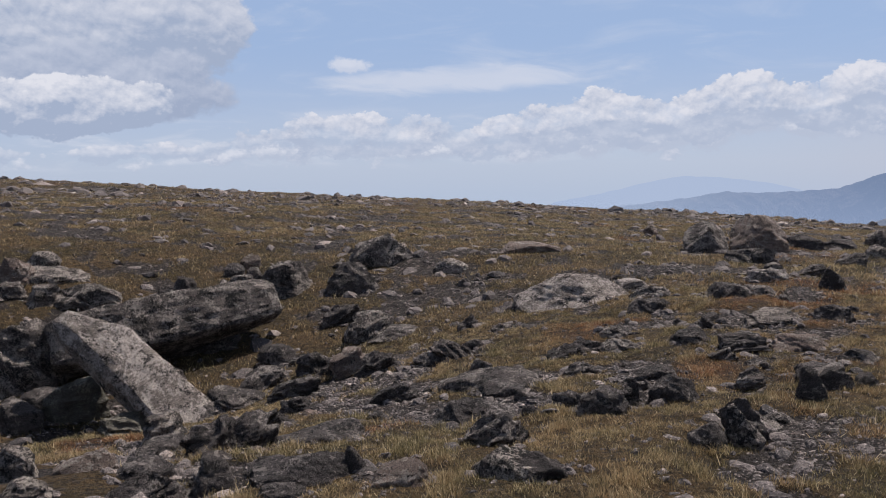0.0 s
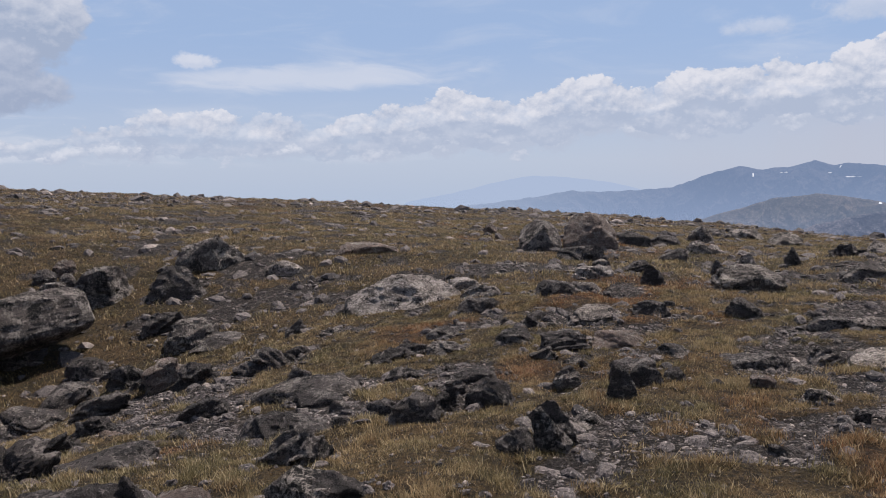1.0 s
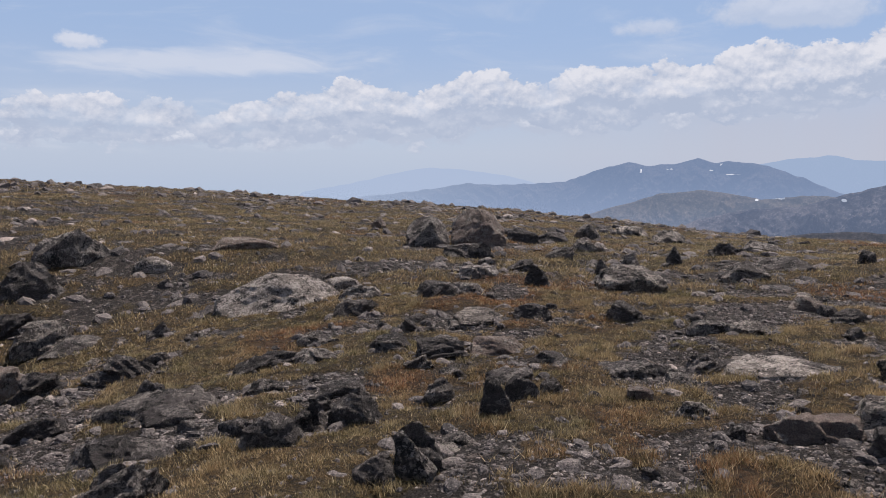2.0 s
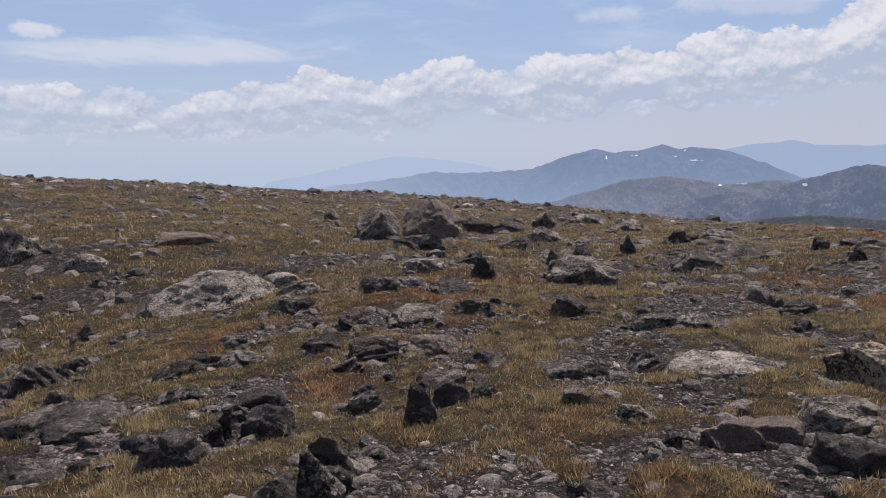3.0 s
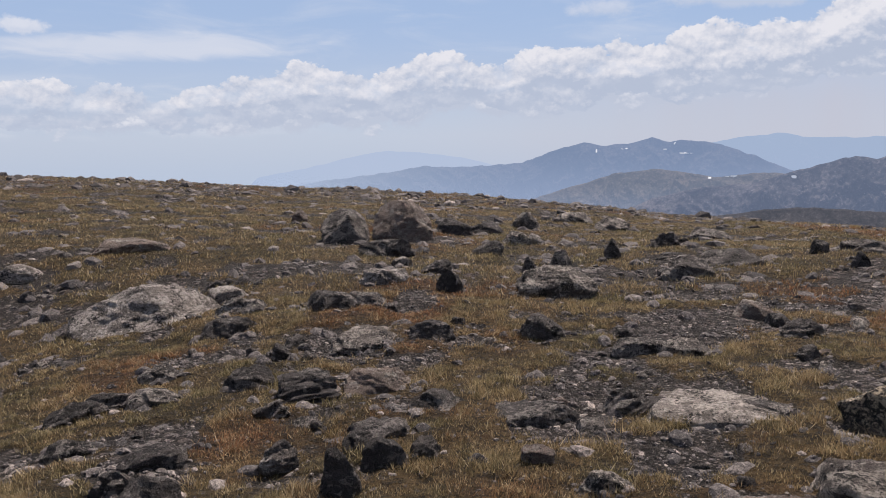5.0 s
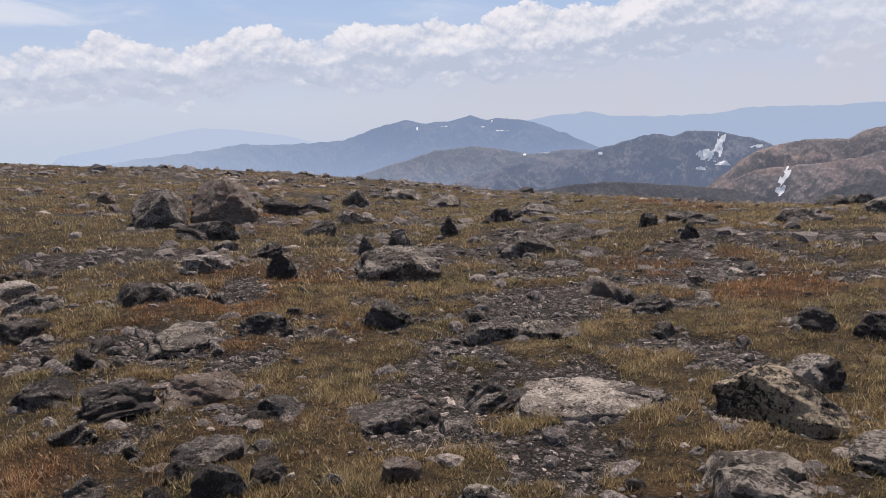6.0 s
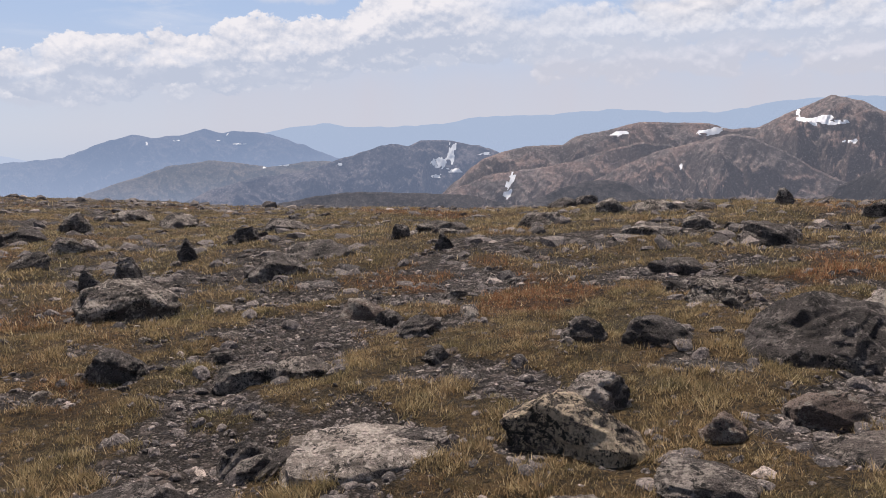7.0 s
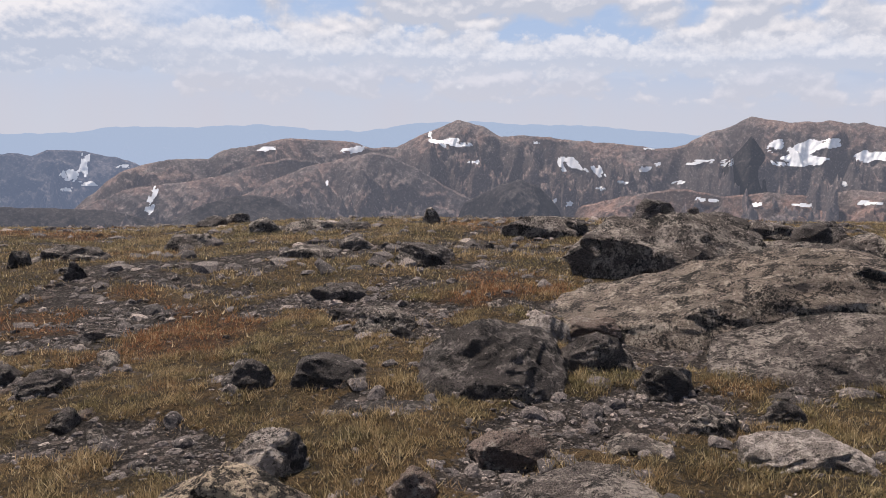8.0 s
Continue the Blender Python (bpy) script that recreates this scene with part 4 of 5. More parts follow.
rock(3.18, 14.48, 0.31, 0.20, 0.33, -13, 0, "t", "d", "dark narrow upright rock on turf")
rock(4.47, 15.82, 0.79, 0.47, 0.26, -16, 0, "j", "d", "dark ragged rock near the brow")
rock(3.73, 12.06, 0.77, 0.62, 0.22, -18, -10, "b", "g", "grey wedge rock under a slab")
rock(4.61, 12.92, 0.96, 0.72, 0.22, -21, 4, "s", "d", "dark odd-shaped slab perched on rocks")
rock(1.13, 14.94, 0.57, 0.45, 0.25, -4, 0, "b", "d", "dark block among other rocks")
rock(1.78, 16.52, 0.73, 0.58, 0.23, -6, 0, "b", "g", "grey rock with pale lichen")
rock(2.15, 16.56, 0.44, 0.35, 0.19, -7, 0, "r", "w", "pale round rock among dark ones")
rock(0.64, 18.46, 0.89, 0.71, 0.31, -1, 0, "b", "d", "dark rough rock on turf")
rock(1.27, 18.59, 0.83, 0.66, 0.21, -4, 0, "b", "d", "dark low rock on turf")
rock(2.41, 20.54, 0.66, 0.43, 0.38, -7, 0, "t", "g", "grey peaked rock near the brow")
rock(4.22, 24.67, 1.18, 0.94, 0.29, -10, 0, "b", "g", "grey broken rock near the brow")
rock(4.68, 21.48, 0.90, 0.72, 0.31, -12, 0, "b", "g", "grey rough rock near the brow")
rock(-2.92, 20.05, 0.38, 0.30, 0.28, 9, 0, "b", "p", "small pinkish rock pile")
rock(6.40, 19.10, 0.98, 0.78, 0.24, -19, -4, "b", "g", "pale speckled rock near the brow")
rock(7.09, 13.84, 1.12, 0.67, 0.19, -29, 0, "j", "d", "dark layered ledge near the brow")
rock(6.12, 12.09, 0.29, 0.19, 0.19, -29, 10, "t", "d", "small dark tilted rock")
rock(6.21, 13.55, 0.30, 0.19, 0.23, -26, 0, "t", "d", "small dark upright rock near the brow")
rock(3.49, 9.13, 0.45, 0.36, 0.14, -23, -4, "b", "p", "pinkish grey flat-topped rock")
rock(3.50, 8.03, 0.42, 0.25, 0.14, -26, -6, "j", "d", "black rock with a ragged crest")
rock(1.19, 8.51, 0.51, 0.40, 0.16, -8, 5, "b", "d", "dark cracked rock in turf")
rock(0.20, 8.37, 0.48, 0.38, 0.15, 0, 0, "b", "d", "dark grey blocky rock in turf")
rock(-0.42, 8.36, 0.72, 0.54, 0.12, 5, 0, "s", "g", "broad grey bedrock slab in gravel")
rock(-1.21, 8.02, 0.30, 0.18, 0.10, 12, 0, "j", "d", "dark jagged rock with a white top")
rock(-1.31, 7.43, 0.36, 0.27, 0.10, 14, 10, "s", "d", "dark angular slab on turf")
rock(-2.14, 7.70, 0.32, 0.24, 0.10, 20, 10, "s", "g", "grey tilted slab on gravel")
rock(-0.80, 7.08, 0.45, 0.34, 0.13, 10, 0, "s", "d", "dark flat bedrock among gravel")
rock(-0.24, 7.12, 0.54, 0.41, 0.09, 4, 0, "s", "p", "pale pinkish flat rock on turf")
rock(0.14, 5.63, 0.19, 0.15, 0.06, 1, 0, "b", "d", "dark flat-faced rock on gravel")
rock(-0.74, 5.60, 0.21, 0.14, 0.13, 12, 0, "t", "d", "dark peaked rock with a pale edge")
rock(0.80, 5.49, 0.21, 0.16, 0.04, -8, 0, "s", "p", "flat brown stone on gravel")
rock(2.18, 6.12, 1.05, 0.72, 0.09, -26, -3, "s", "w", "large pale flat rock with dark lichen blotches")
rock(3.01, 5.52, 0.85, 0.68, 0.22, -39, -8, "r", "l", "large domed rock covered in cream lichen")
rock(3.44, 5.85, 0.37, 0.29, 0.16, -40, 0, "b", "w", "two-toned rock, white above and dark below")
rock(3.49, 5.80, 0.22, 0.18, 0.13, -41, 0, "b", "d", "dark faced block beside a pale rock")
rock(4.25, 6.92, 0.34, 0.27, 0.14, -40, 0, "b", "d", "squared dark block on turf")
rock(1.56, 6.54, 0.30, 0.24, 0.10, -17, 0, "b", "d", "dark rough rock on gravel")
rock(2.45, 4.91, 0.49, 0.30, 0.03, -38, 0, "s", "w", "whitish slab flush with the turf")
rock(3.57, 5.05, 0.23, 0.19, 0.09, -48, 0, "r", "p", "rounded pinkish rock beside cracked bedrock")
rock(5.27, 5.68, 1.05, 0.84, 0.36, -58, 4, "b", "d", "large dark grey boulder with rough faces", planes=(((-0.62, -0.35, 0.70), 0.78), ((0.05, -0.80, 0.60), 0.80)))
rock(5.83, 5.19, 0.56, 0.45, 0.22, -66, 0, "b", "d", "dark grey boulder against a larger one")
rock(6.33, 5.85, 0.42, 0.34, 0.18, -62, 0, "r", "w", "smooth whitish boulder in the turf")
rock(6.63, 5.57, 0.38, 0.29, 0.13, -66, 0, "s", "p", "smooth grey rock apron by boulders")
rock(5.03, 5.42, 0.35, 0.24, 0.06, -60, 0, "b", "g", "low grey rock at a boulder's foot")
rock(5.64, 4.65, 0.37, 0.30, 0.13, -70, 0, "r", "d", "dark grey rounded rock in dry turf")
rock(5.12, 4.17, 0.34, 0.27, 0.12, -74, 0, "r", "g", "rounded grey rock with lichen")
rock(5.46, 3.85, 0.22, 0.18, 0.09, -78, 0, "r", "d", "small grey rounded rock in turf")
rock(4.95, 3.64, 0.66, 0.49, 0.07, -80, 3, "s", "w", "white and grey flat rock in turf")
rock(4.70, 6.48, 0.65, 0.48, 0.08, -48, -14, "s", "d", "thin dark slab sunk in turf")
rock(4.37, 5.86, 0.53, 0.34, 0.02, -51, 2, "s", "d", "flat dark stone with a pale end")
rock(4.20, 4.92, 0.42, 0.31, 0.08, -60, 14, "s", "p", "brownish tilted slab in turf")
rock(4.64, 4.38, 0.34, 0.25, 0.02, -69, 0, "s", "g", "flat grey stone in turf")
rock(3.97, 4.43, 0.77, 0.50, 0.04, -64, 10, "s", "g", "long grey slab with white veins")
rock(5.86, 7.13, 0.56, 0.45, 0.17, -51, 8, "r", "g", "pale speckled rock on red turf")
rock(6.91, 8.49, 0.76, 0.45, 0.11, -48, 0, "b", "d", "dark low rock on gravel")
rock(9.03, 9.01, 0.80, 0.60, 0.22, -54, -6, "s", "d", "dark flat rock on gravel")
rock(12.96, 9.46, 1.54, 0.97, 0.30, -62, -3, "b", "g", "broad pale grey rock near the brow")
rock(13.11, 8.99, 0.59, 0.47, 0.28, -64, 0, "b", "d", "black block against a pale rock")
rock(20.29, 10.36, 1.11, 0.72, 0.53, -69, -6, "t", "d", "dark ragged rock with green lichen")
rock(21.13, 9.64, 0.42, 0.34, 0.37, -72, 0, "b", "p", "small pale upright rock")
rock(15.44, 7.20, 1.09, 0.87, 0.32, -74, 0, "b", "d", "dark rock in a rocky ridge")
rock(14.60, 6.12, 0.85, 0.68, 0.28, -77, 0, "b", "g", "grey rock in a rocky ridge")
rock(13.95, 5.33, 0.92, 0.74, 0.35, -79, 4, "b", "d", "dark rock in a rocky ridge")
rock(12.91, 4.58, 0.70, 0.56, 0.34, -82, 4, "b", "g", "grey rock in a rocky ridge")
rock(9.42, 5.99, 2.3, 1.54, 0.70, -70, -6, "b", "g", "large dark lichen-covered outcrop", planes=(((-0.35, -0.62, 0.70), 0.66), ((0.45, -0.50, 0.74), 0.72)))
rock(11.67, 5.46, 1.60, 0.92, 0.28, -77, 6, "b", "g", "long grey ledge behind a boulder")
rock(11.98, 15.17, 0.71, 0.57, 0.29, -43, 0, "b", "g", "grey rock on the brow")
rock(17.04, 21.89, 0.73, 0.58, 0.29, -41, 0, "b", "g", "rounded rock on the brow")
rock(15.99, 21.73, 0.92, 0.74, 0.29, -39, 0, "b", "d", "dark low rock on the brow")
rock(13.89, 12.49, 0.34, 0.22, 0.31, -54, 0, "t", "g", "small upright rock on the brow")
rock(12.60, 14.52, 1.09, 0.61, 0.19, -46, 0, "b", "g", "grey low rocks on the brow")
rock(12.08, 12.91, 0.77, 0.57, 0.14, -49, 0, "s", "d", "dark flat rock on the brow")
rock(9.38, 14.08, 0.96, 0.76, 0.23, -38, 0, "b", "g", "grey broken rock near the brow")
rock(8.49, 10.57, 0.81, 0.52, 0.15, -45, 0, "b", "g", "grey rock among gravel")
rock(9.80, 10.84, 0.53, 0.43, 0.14, -49, 0, "b", "g", "small grey rock among turf")
rock(10.73, 4.50, 1.28, 1.03, 0.32, -81, 4, "b", "d", "dark outcrop behind a large boulder")
rock(1.66, 4.43, 0.62, 0.46, 0.11, -21, 4, "s", "p", "pale pinkish flat rock in turf")
rock(2.29, 4.63, 0.46, 0.35, 0.11, -26, 0, "s", "g", "grey flat rock in turf")
rock(2.02, 3.91, 0.45, 0.36, 0.13, -27, 0, "b", "d", "dark block with a pale top")
rock(-9.23, 6.02, 0.54, 0.43, 0.39, 48, 0, "b", "d", "dark wet-looking block in the hollow")
rock(-9.52, 6.68, 0.59, 0.48, 0.30, 46, 0, "b", "d", "dark blocky rock under a boulder")
rock(-10.24, 9.31, 0.52, 0.42, 0.40, 41, 0, "b", "g", "grey rubble block beside a leaning slab")
rock(-9.42, 9.01, 0.44, 0.35, 0.31, 39, 0, "b", "g", "small grey rubble block in the hollow")
rock(-8.18, 7.72, 0.31, 0.25, 0.33, 38, 0, "b", "g", "grey broken rock at the slab's foot")
rock(-7.28, 6.68, 0.33, 0.27, 0.26, 38, 0, "b", "p", "pale broken rock at the slab's foot")
rock(-6.45, 5.29, 0.43, 0.33, 0.25, 39, 10, "s", "g", "grey flat rock among rubble")
rock(-7.80, 6.21, 0.58, 0.44, 0.21, 41, 0, "s", "v", "pale greenish flat rock in the hollow")
rock(-5.54, 2.60, 0.24, 0.18, 0.22, 48, 0, "s", "g", "grey slab in the hollow's bottom")
rock(-4.98, 2.64, 0.40, 0.30, 0.10, 44, 20, "s", "p", "pale pinkish slab in rusty turf")
rock(-4.69, 1.88, 0.30, 0.24, 0.10, 47, 0, "b", "g", "low grey rock in the hollow's bottom")
rock(-4.71, 2.98, 0.23, 0.19, 0.11, 40, 0, "b", "d", "dark broken rock on a ledge")
rock(-4.56, 3.61, 0.43, 0.26, 0.11, 35, 20, "j", "d", "dark thin ledge beside rusty turf")
rock(-4.86, 4.75, 0.51, 0.31, 0.15, 32, 20, "j", "d", "dark schist ridge beside turf")
rock(-5.79, 7.72, 0.60, 0.36, 0.15, 28, 14, "j", "d", "dark jagged piece of ledge")
rock(-9.78, 8.70, 0.60, 0.48, 0.39, 41, 0, "b", "d", "dark block in a shady gap")
rock(-4.96, 5.47, 0.41, 0.24, 0.17, 30, 12, "j", "d", "low dark ledge in turf")
rock(3.09, 4.71, 0.46, 0.40, 0.05, -49, 0, "s", "g", "cracked grey bedrock flush with the turf")
rock(2.35, 6.16, 0.48, 0.36, 0.05, -28, 0, "s", "d", "dark rough slab on gravel")
rock(-0.80, 4.20, 0.24, 0.18, 0.20, 11, 20, "s", "d", "dark tilted slab sunk in gravel")
rock(-3.23, 6.16, 0.43, 0.26, 0.17, 28, 8, "j", "d", "dark schist ledge in gravel")
rock(-2.84, 5.47, 0.42, 0.31, 0.07, 27, 0, "s", "d", "low dark ledge on gravel")
# low ledges and plates of bedrock
rock(-2.97, 6.19, 0.46, 0.32, 0.09, 27, 4, "j", "d", "broad low dark schist ledge")
rock(-2.54, 6.98, 0.45, 0.31, 0.10, 21, 0, "j", "d", "dark ragged schist ledge in turf")
rock(-2.38, 7.14, 0.43, 0.30, 0.09, 19, 7, "j", "d", "dark ragged schist ledge in turf")
rock(-1.97, 7.13, 0.46, 0.32, 0.08, 16, -5, "s", "g", "grey layered slab with a pale top")
rock(-2.24, 6.18, 0.37, 0.26, 0.08, 21, 0, "b", "d", "low dark grey bedrock hump")
rock(-1.54, 5.74, 0.41, 0.28, 0.08, 16, 6, "s", "d", "low dark grey bedrock slab")
rock(-1.79, 4.68, 0.38, 0.26, 0.09, 22, -5, "j", "d", "dark ragged schist ledge")
rock(-1.67, 4.96, 0.15, 0.10, 0.11, 20, -2, "t", "d", "small dark upright rock on a ledge")
rock(-0.73, 5.59, 0.26, 0.18, 0.09, 8, 9, "b", "g", "grey block with a pale edge")
rock(-0.76, 6.90, 0.56, 0.39, 0.09, 6, 0, "j", "d", "dark broken bedrock among gravel")
rock(-1.28, 7.36, 0.37, 0.26, 0.08, 10, 2, "s", "d", "dark flat schist plate in turf")
rock(-0.18, 5.99, 0.38, 0.27, 0.07, 2, 8, "s", "d", "dark tilted schist plate on gravel")
rock(-0.87, 4.54, 0.29, 0.20, 0.08, 12, 4, "j", "g", "grey rock with wavy layers")
rock(0.87, 6.31, 0.64, 0.45, 0.06, -7, 3, "s", "d", "flat dark bedrock plate among turf")
rock(-0.80, 7.05, 0.33, 0.23, 0.08, 9, 4, "j", "d", "dark ragged schist ledge")
rock(-1.37, 7.41, 0.32, 0.23, 0.07, 14, 1, "s", "d", "dark flat schist plate with a pale edge")
rock(0.24, 6.55, 0.59, 0.42, 0.07, -1, 0, "j", "d", "broad dark bedrock plate among gravel")
rock(-0.17, 5.98, 0.40, 0.28, 0.07, 3, 5, "s", "d", "long low slab of dark schist")
rock(-0.29, 5.78, 0.17, 0.12, 0.05, 5, -1, "s", "d", "thin dark schist plate")
rock(0.13, 5.54, 0.17, 0.12, 0.05, 0, 7, "j", "d", "small dark ragged rock")
rock(-0.96, 6.55, 0.28, 0.20, 0.07, 12, 4, "j", "g", "grey broken ledge with pale flecks")
rock(2.04, 7.82, 0.58, 0.41, 0.09, -14, 1, "s", "g", "layered grey rock among gravel")
rock(1.12, 5.08, 0.31, 0.21, 0.07, -12, -5, "b", "g", "low grey layered rock in turf")
rock(1.65, 6.34, 0.39, 0.27, 0.07, -17, 0, "j", "d", "dark rough slab beside a pale rock")
rock(1.51, 6.58, 0.22, 0.16, 0.07, -15, 6, "j", "d", "small dark rock beside a slab")
rock(2.37, 7.76, 0.46, 0.32, 0.08, -19, -5, "s", "g", "grey layered plates among gravel")
rock(2.40, 4.86, 0.46, 0.32, 0.07, -34, 0, "s", "g", "broad grey flat rock with pale crust")
rock(-3.83, 3.76, 0.64, 0.45, 0.08, 28, 0, "s", "d", "broad flat bedrock slab with wavy layers")
rock(-4.13, 6.01, 0.41, 0.28, 0.11, 23, 5, "j", "d", "small dark ledge in ochre turf")
rock(-6.72, 7.03, 1.06, 0.74, 0.21, 34, -5, "j", "d", "dark tilted schist ledge beside turf")
rock(-5.14, 3.93, 0.75, 0.53, 0.16, 37, -5, "j", "d", "dark tilted schist ledge beside turf")
rock(-4.51, 2.63, 0.44, 0.31, 0.11, 40, 5, "b", "d", "dark cracked schist block")
rock(-1.90, 2.90, 0.49, 0.34, 0.10, 12, -5, "j", "d", "dark wavy schist outcrop")
rock(-0.72, 3.98, 0.33, 0.23, 0.08, -1, 0, "j", "d", "dark ragged rock on gravel")
rock(-1.03, 3.93, 0.22, 0.16, 0.07, 1, 0, "b", "d", "dark cube-like rock on gravel")
rock(4.88, 3.62, 0.55, 0.39, 0.08, -79, 0, "s", "w", "white and grey flat rock in turf")
rock(4.54, 9.23, 0.29, 0.20, 0.06, -31, 5, "b", "g", "small grey rock in gravel")
rock(5.73, 4.64, 0.36, 0.25, 0.10, -70, 5, "b", "g", "grey rounded rock in dry turf")
# the leaning slab, the long slab and the great boulders by the brow
rock_between((-7.42, 6.66, -1.30), (-9.02, 6.75, -0.22), 0.66, 0.46, "f", "w", "long speckled grey slab leaning on a boulder", (0.55, -0.6, 0.7),
             planes=(((0.62, -0.70, 0.10), 1.12), ((-0.70, 0.62, 0.12), 1.10), ((0.45, 0.20, 0.87), 0.98), ((-0.55, -0.60, 0.58), 1.22)))
rock_between((-9.50, 8.15, -0.80), (-7.85, 9.85, -0.45), 0.80, 0.8, "f", "g", "long grey block with black and white lichen", (0.5, -0.7, 0.5),
             planes=(((0.75, -0.60, 0.12), 1.00), ((-0.64, -0.70, 0.20), 1.10), ((0.30, -0.30, 0.90), 0.98), ((-0.60, 0.55, 0.58), 1.15)))
rock(-8.6, 9.15, 1.5, 0.5, 0.16, 40, 7, "j", "d", "dark ledge under a long grey block")
rock(7.62, 4.46, 3.6, 1.45, 0.68, -66, 0, "f", "k", "great sloping boulder with black lichen on its face", -0.06,
     planes=(((-0.68, -0.16, 0.72), 0.52), ((0.50, -0.10, 0.86), 0.98), ((0.04, -0.85, 0.52), 0.68), ((0.60, -0.66, 0.45), 0.90), ((-0.42, -0.80, 0.42), 0.78)))
rock(6.75, 3.72, 1.9, 0.95, 0.34, -74, 0, "f", "g", "long low boulder below a greater one",
     planes=(((-0.62, -0.25, 0.74), 0.52), ((0.30, -0.45, 0.84), 0.78), ((-0.10, -0.85, 0.52), 0.70)))


# ---- loose stones, gravel and grass ----
def clear_of_rocks(x, y, grow=0.0, shrink=0.85):
    free = np.ones(len(x), bool)
    for rx, ry, a, b, yaw in ROCKS:
        c, s = math.cos(radians(yaw)), math.sin(radians(yaw))
        u, v = (x - rx) * c + (y - ry) * s, -(x - rx) * s + (y - ry) * c
        free &= (u / (a * shrink + grow)) ** 2 + (v / (b * shrink + grow)) ** 2 > 1
    return free


def scatter(rng, count, near, far, power=1.0, az0=-60.0, az1=92.0):
    """Places on the ground in the sector that the camera looks over."""
    r = near + (far - near) * rng.random(count) ** power
    a = np.radians(rng.uniform(az0, az1, count))
    return r * np.sin(a), r * np.cos(a)


def turned(yaw, tilt_x, tilt_y):
    c, s = np.cos(yaw), np.sin(yaw)
    m = np.zeros((len(yaw), 3, 3))
    m[:, 0, 0], m[:, 0, 1], m[:, 1, 0], m[:, 1, 1], m[:, 2, 2] = c, -s, s, c, 1
    m[:, 2, 0], m[:, 2, 1] = tilt_x, tilt_y
    return m


def stones(name, label, rng, x, y, size, level, variants=14, sunk=0.25):
    """Many stones in one mesh, made from a few shapes."""
    shapes = [rock_shape(1.0, rng.uniform(0.55, 0.9), rng.uniform(0.10, 0.36), "jbjs"[k % 4], 900 + k, level) for k in range(variants)]
    verts, faces, base = [], [], 0
    pick = rng.integers(0, variants, len(x))
    z = ground_z(x, y)
    for k, (p, f) in enumerate(shapes):
        i = np.flatnonzero(pick == k)
        if not len(i):
            continue
        m = turned(rng.uniform(0, 6.283, len(i)), rng.normal(0, 0.15, len(i)), rng.normal(0, 0.15, len(i)))
        w = np.einsum("nij,vj->nvi", m, p) * size[i, None, None]
        w += np.stack([x[i], y[i], z[i] - sunk * 0.2 * size[i]], -1)[:, None]
        verts.append(w.reshape(-1, 3))
        faces.append((f[None] + (base + np.arange(len(i)) * len(p))[:, None, None]).reshape(-1, 3))
        base += len(i) * len(p)
    ob = new(name, mesh_from(name, np.concatenate(verts), np.concatenate(faces), STONE, False))
    return tagged(ob, label, "stones", kind="stuff")


rng = np.random.default_rng(5)

# single stones a hand to two hands wide
x, y = scatter(rng, 1500, 3.0, 15.0, 0.8)
keep = clear_of_rocks(x, y, 0.1, 1.0) & (turf(x, y) < 0.9)
x, y = x[keep][:280], y[keep][:280]
KINDS = []
for n in range(12):
    p, f = rock_shape(0.26, 0.20, (0.035, 0.06, 0.09)[n % 3], "sbsj"[n % 4], 700 + n, 3)
    KINDS.append(mesh_from("stone", p, f, ROCK["dgdpgd"[n % 6]], True, 38))
WORDS = {"dark_schist": "small dark angular stone lying on gravelly turf", "grey_gneiss": "small grey lichen-flecked stone lying on gravelly turf",
         "pinkish_gneiss": "small pale pinkish stone lying on gravelly turf"}
for n, (a, b) in enumerate(zip(x, y)):
    me = KINDS[n % 12]
    ob = new("stone", me)
    k = float(0.40 + 0.75 * rng.random() ** 2)
    ob.matrix_world = pose(a, b, float(ground_z(a, b)), rng.normal(0, 7), rng.normal(0, 7), rng.uniform(0, 360)) @ Matrix.Scale(k, 4)
    tagged(ob, WORDS[me.materials[0].name], "stone", "loose stones on the tundra")

# gravel close by, stones farther off
x, y = scatter(rng, 120000, 2.4, 11.5, 0.72)
bare = 1 - turf(x, y)
keep = (rng.random(len(x)) < 0.06 + 0.9 * bare) & clear_of_rocks(x, y)
x, y = x[keep], y[keep]
stones("gravel", "grey and pale gravel between the turf", rng, x, y, 0.012 + 0.06 * rng.random(len(x)) ** 3, 1, 20)
x, y = scatter(rng, 16000, 2.6, 14.0, 0.75)
keep = (rng.random(len(x)) < 0.06 + 0.42 * (1 - turf(x, y))) & clear_of_rocks(x, y)
x, y = x[keep], y[keep]
stones("broken_stones", "flat broken schist stones among turf and gravel", rng, x, y, 0.045 + 0.17 * rng.random(len(x)) ** 3.0, 2, 16)
around = [(rx, ry, a, b, yaw) for rx, ry, a, b, yaw in ROCKS if a > 0.14 and math.hypot(rx, ry) < 14]
x, y = [], []
for rx, ry, a, b, yaw in around:
    n = int(26 * (a + b))
    t, grow = rng.uniform(0, 6.283, n), rng.normal(1.12, 0.16, n)
    u, v = a * grow * np.cos(t), b * grow * np.sin(t)
    c, d = math.cos(radians(yaw)), math.sin(radians(yaw))
    x.append(rx + u * c - v * d), y.append(ry + u * d + v * c)
x, y = np.concatenate(x), np.concatenate(y)
stones("rubble", "broken rubble lying round the foot of the rocks", rng, x, y, 0.035 + 0.16 * rng.random(len(x)) ** 2.5, 2, 16)
x, y = scatter(rng, 26000, 10.0, 40.0, 0.8)
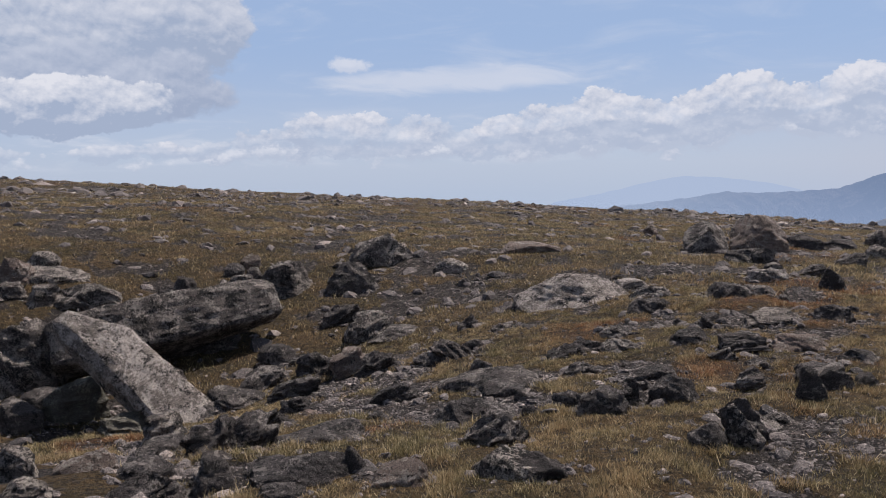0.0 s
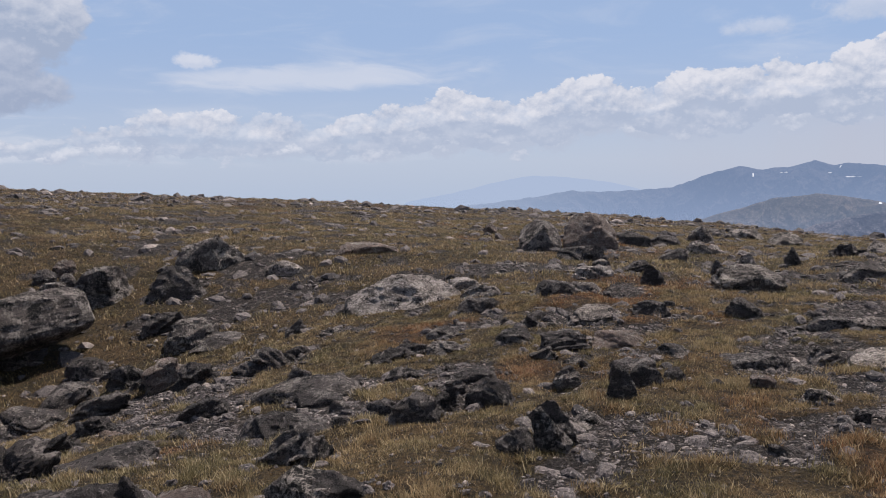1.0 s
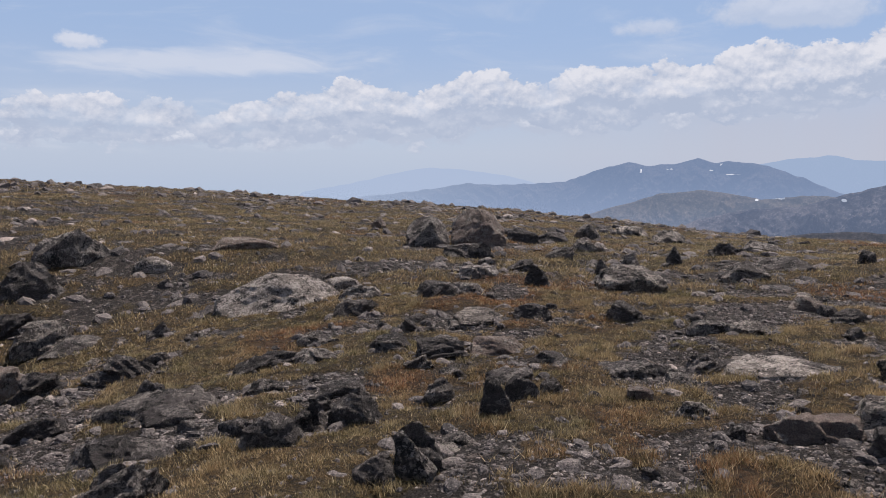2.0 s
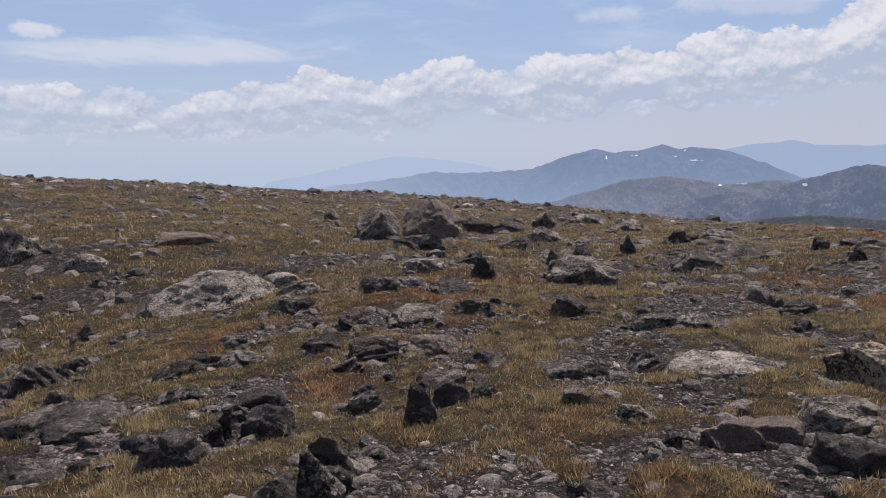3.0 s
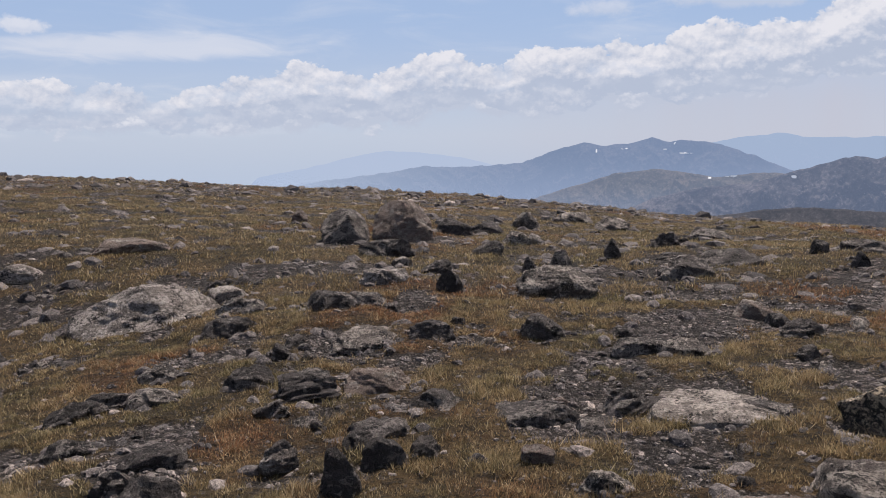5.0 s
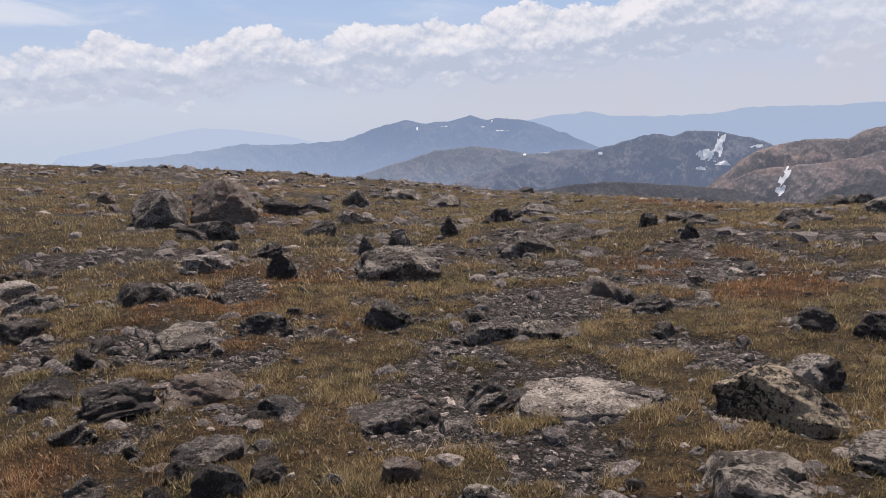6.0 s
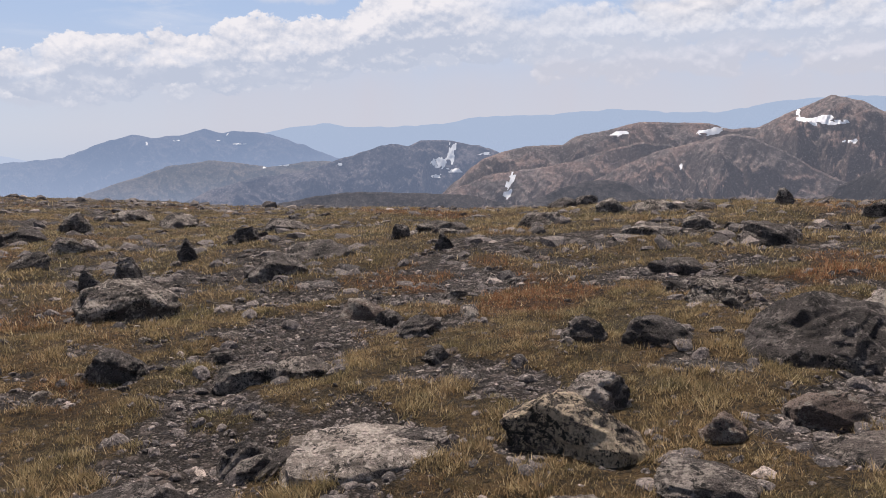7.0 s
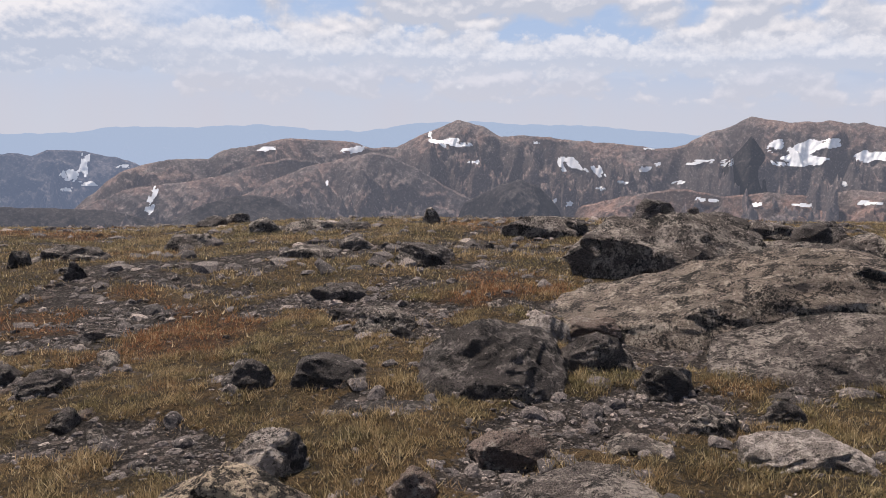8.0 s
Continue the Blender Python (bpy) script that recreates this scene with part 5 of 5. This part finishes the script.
keep = (rng.random(len(x)) < 0.3 + 0.6 * (1 - turf(x, y))) & clear_of_rocks(x, y)
x, y = x[keep], y[keep]
stones("field_stones", "scattered grey stones over the tundra", rng, x, y, 0.06 + 0.36 * rng.random(len(x)) ** 4, 1, 20)
x, y = scatter(rng, 6000, 32.0, 80.0, 0.8)
stones("far_stones", "dark and pale rocks along the brow", rng, x, y, 0.16 + 0.9 * rng.random(len(x)) ** 6, 1, 14)


def grass(name, label, rng, x, y, blades, tall, wide, spread, material=GRASS):
    """Tufts of narrow blades, all in one mesh."""
    n = len(x)
    z = ground_z(x, y)
    gx = np.repeat(x, blades) + rng.normal(0, spread, n * blades)
    gy = np.repeat(y, blades) + rng.normal(0, spread, n * blades)
    gz = np.repeat(z, blades) - 0.006
    t = np.repeat(tall * rng.uniform(0.55, 1.25, n) * (0.75 + 0.75 * smooth(-0.3, 0.5, fbm(x / 0.3, y / 0.3, 0, 91, 2))), blades) * rng.uniform(0.5, 1.15, n * blades)
    a = rng.uniform(0, 6.283, n * blades)
    lean = rng.uniform(0.1, 1.4, n * blades) * t
    w = wide * rng.uniform(0.6, 1.3, n * blades)
    sx, sy = -np.sin(a) * w, np.cos(a) * w
    lx, ly = np.cos(a) * lean, np.sin(a) * lean
    v = np.stack([
        np.stack([gx - sx, gy - sy, gz], -1), np.stack([gx + sx, gy + sy, gz], -1),
        np.stack([gx + lx, gy + ly, gz + t], -1)], 1).reshape(-1, 3)
    f = np.arange(n * blades)[:, None] * 3 + [0, 1, 2]
    me = mesh_from(name, v, f, material)
    me.attributes.new("rust", "FLOAT", "POINT").data.foreach_set("value", rust(v[:, 0], v[:, 1]).astype(np.float32))
    return tagged(new(name, me), label, "grass", kind="stuff")


x, y = scatter(rng, 120000, 2.2, 10.5, 0.72)
keep = (rng.random(len(x)) < turf(x, y) ** 1.5 * (0.10 + 0.90 * smooth(-0.15, 0.30, fbm(x / 0.13, y / 0.13, 0, 81, 2)))) & clear_of_rocks(x, y)
grass("dry_grass", "short dry ochre and rust tundra grass", rng, x[keep], y[keep], 13, 0.038, 0.0029, 0.028)
x, y = scatter(rng, 80000, 9.5, 30.0, 0.75)
keep = (rng.random(len(x)) < turf(x, y) ** 1.3) & clear_of_rocks(x, y)
grass("far_dry_grass", "dry ochre turf farther off", rng, x[keep], y[keep], 7, 0.050, 0.0065, 0.07)
x, y = scatter(rng, 22000, 28.0, 75.0, 0.8)
keep = rng.random(len(x)) < turf(x, y)
grass("brow_grass", "dry turf along the brow", rng, x[keep], y[keep], 4, 0.075, 0.02, 0.14)
for cx, cy, a, b in ((8.1, 6.1, 0.42, 0.24),):
    x, y = rng.normal(cx, a * 0.5, 900), rng.normal(cy, b * 0.5, 900)
    grass("cushion_plant", "low green cushion of living tundra plants", rng, x, y, 8, 0.05, 0.004, 0.03, MOSS)
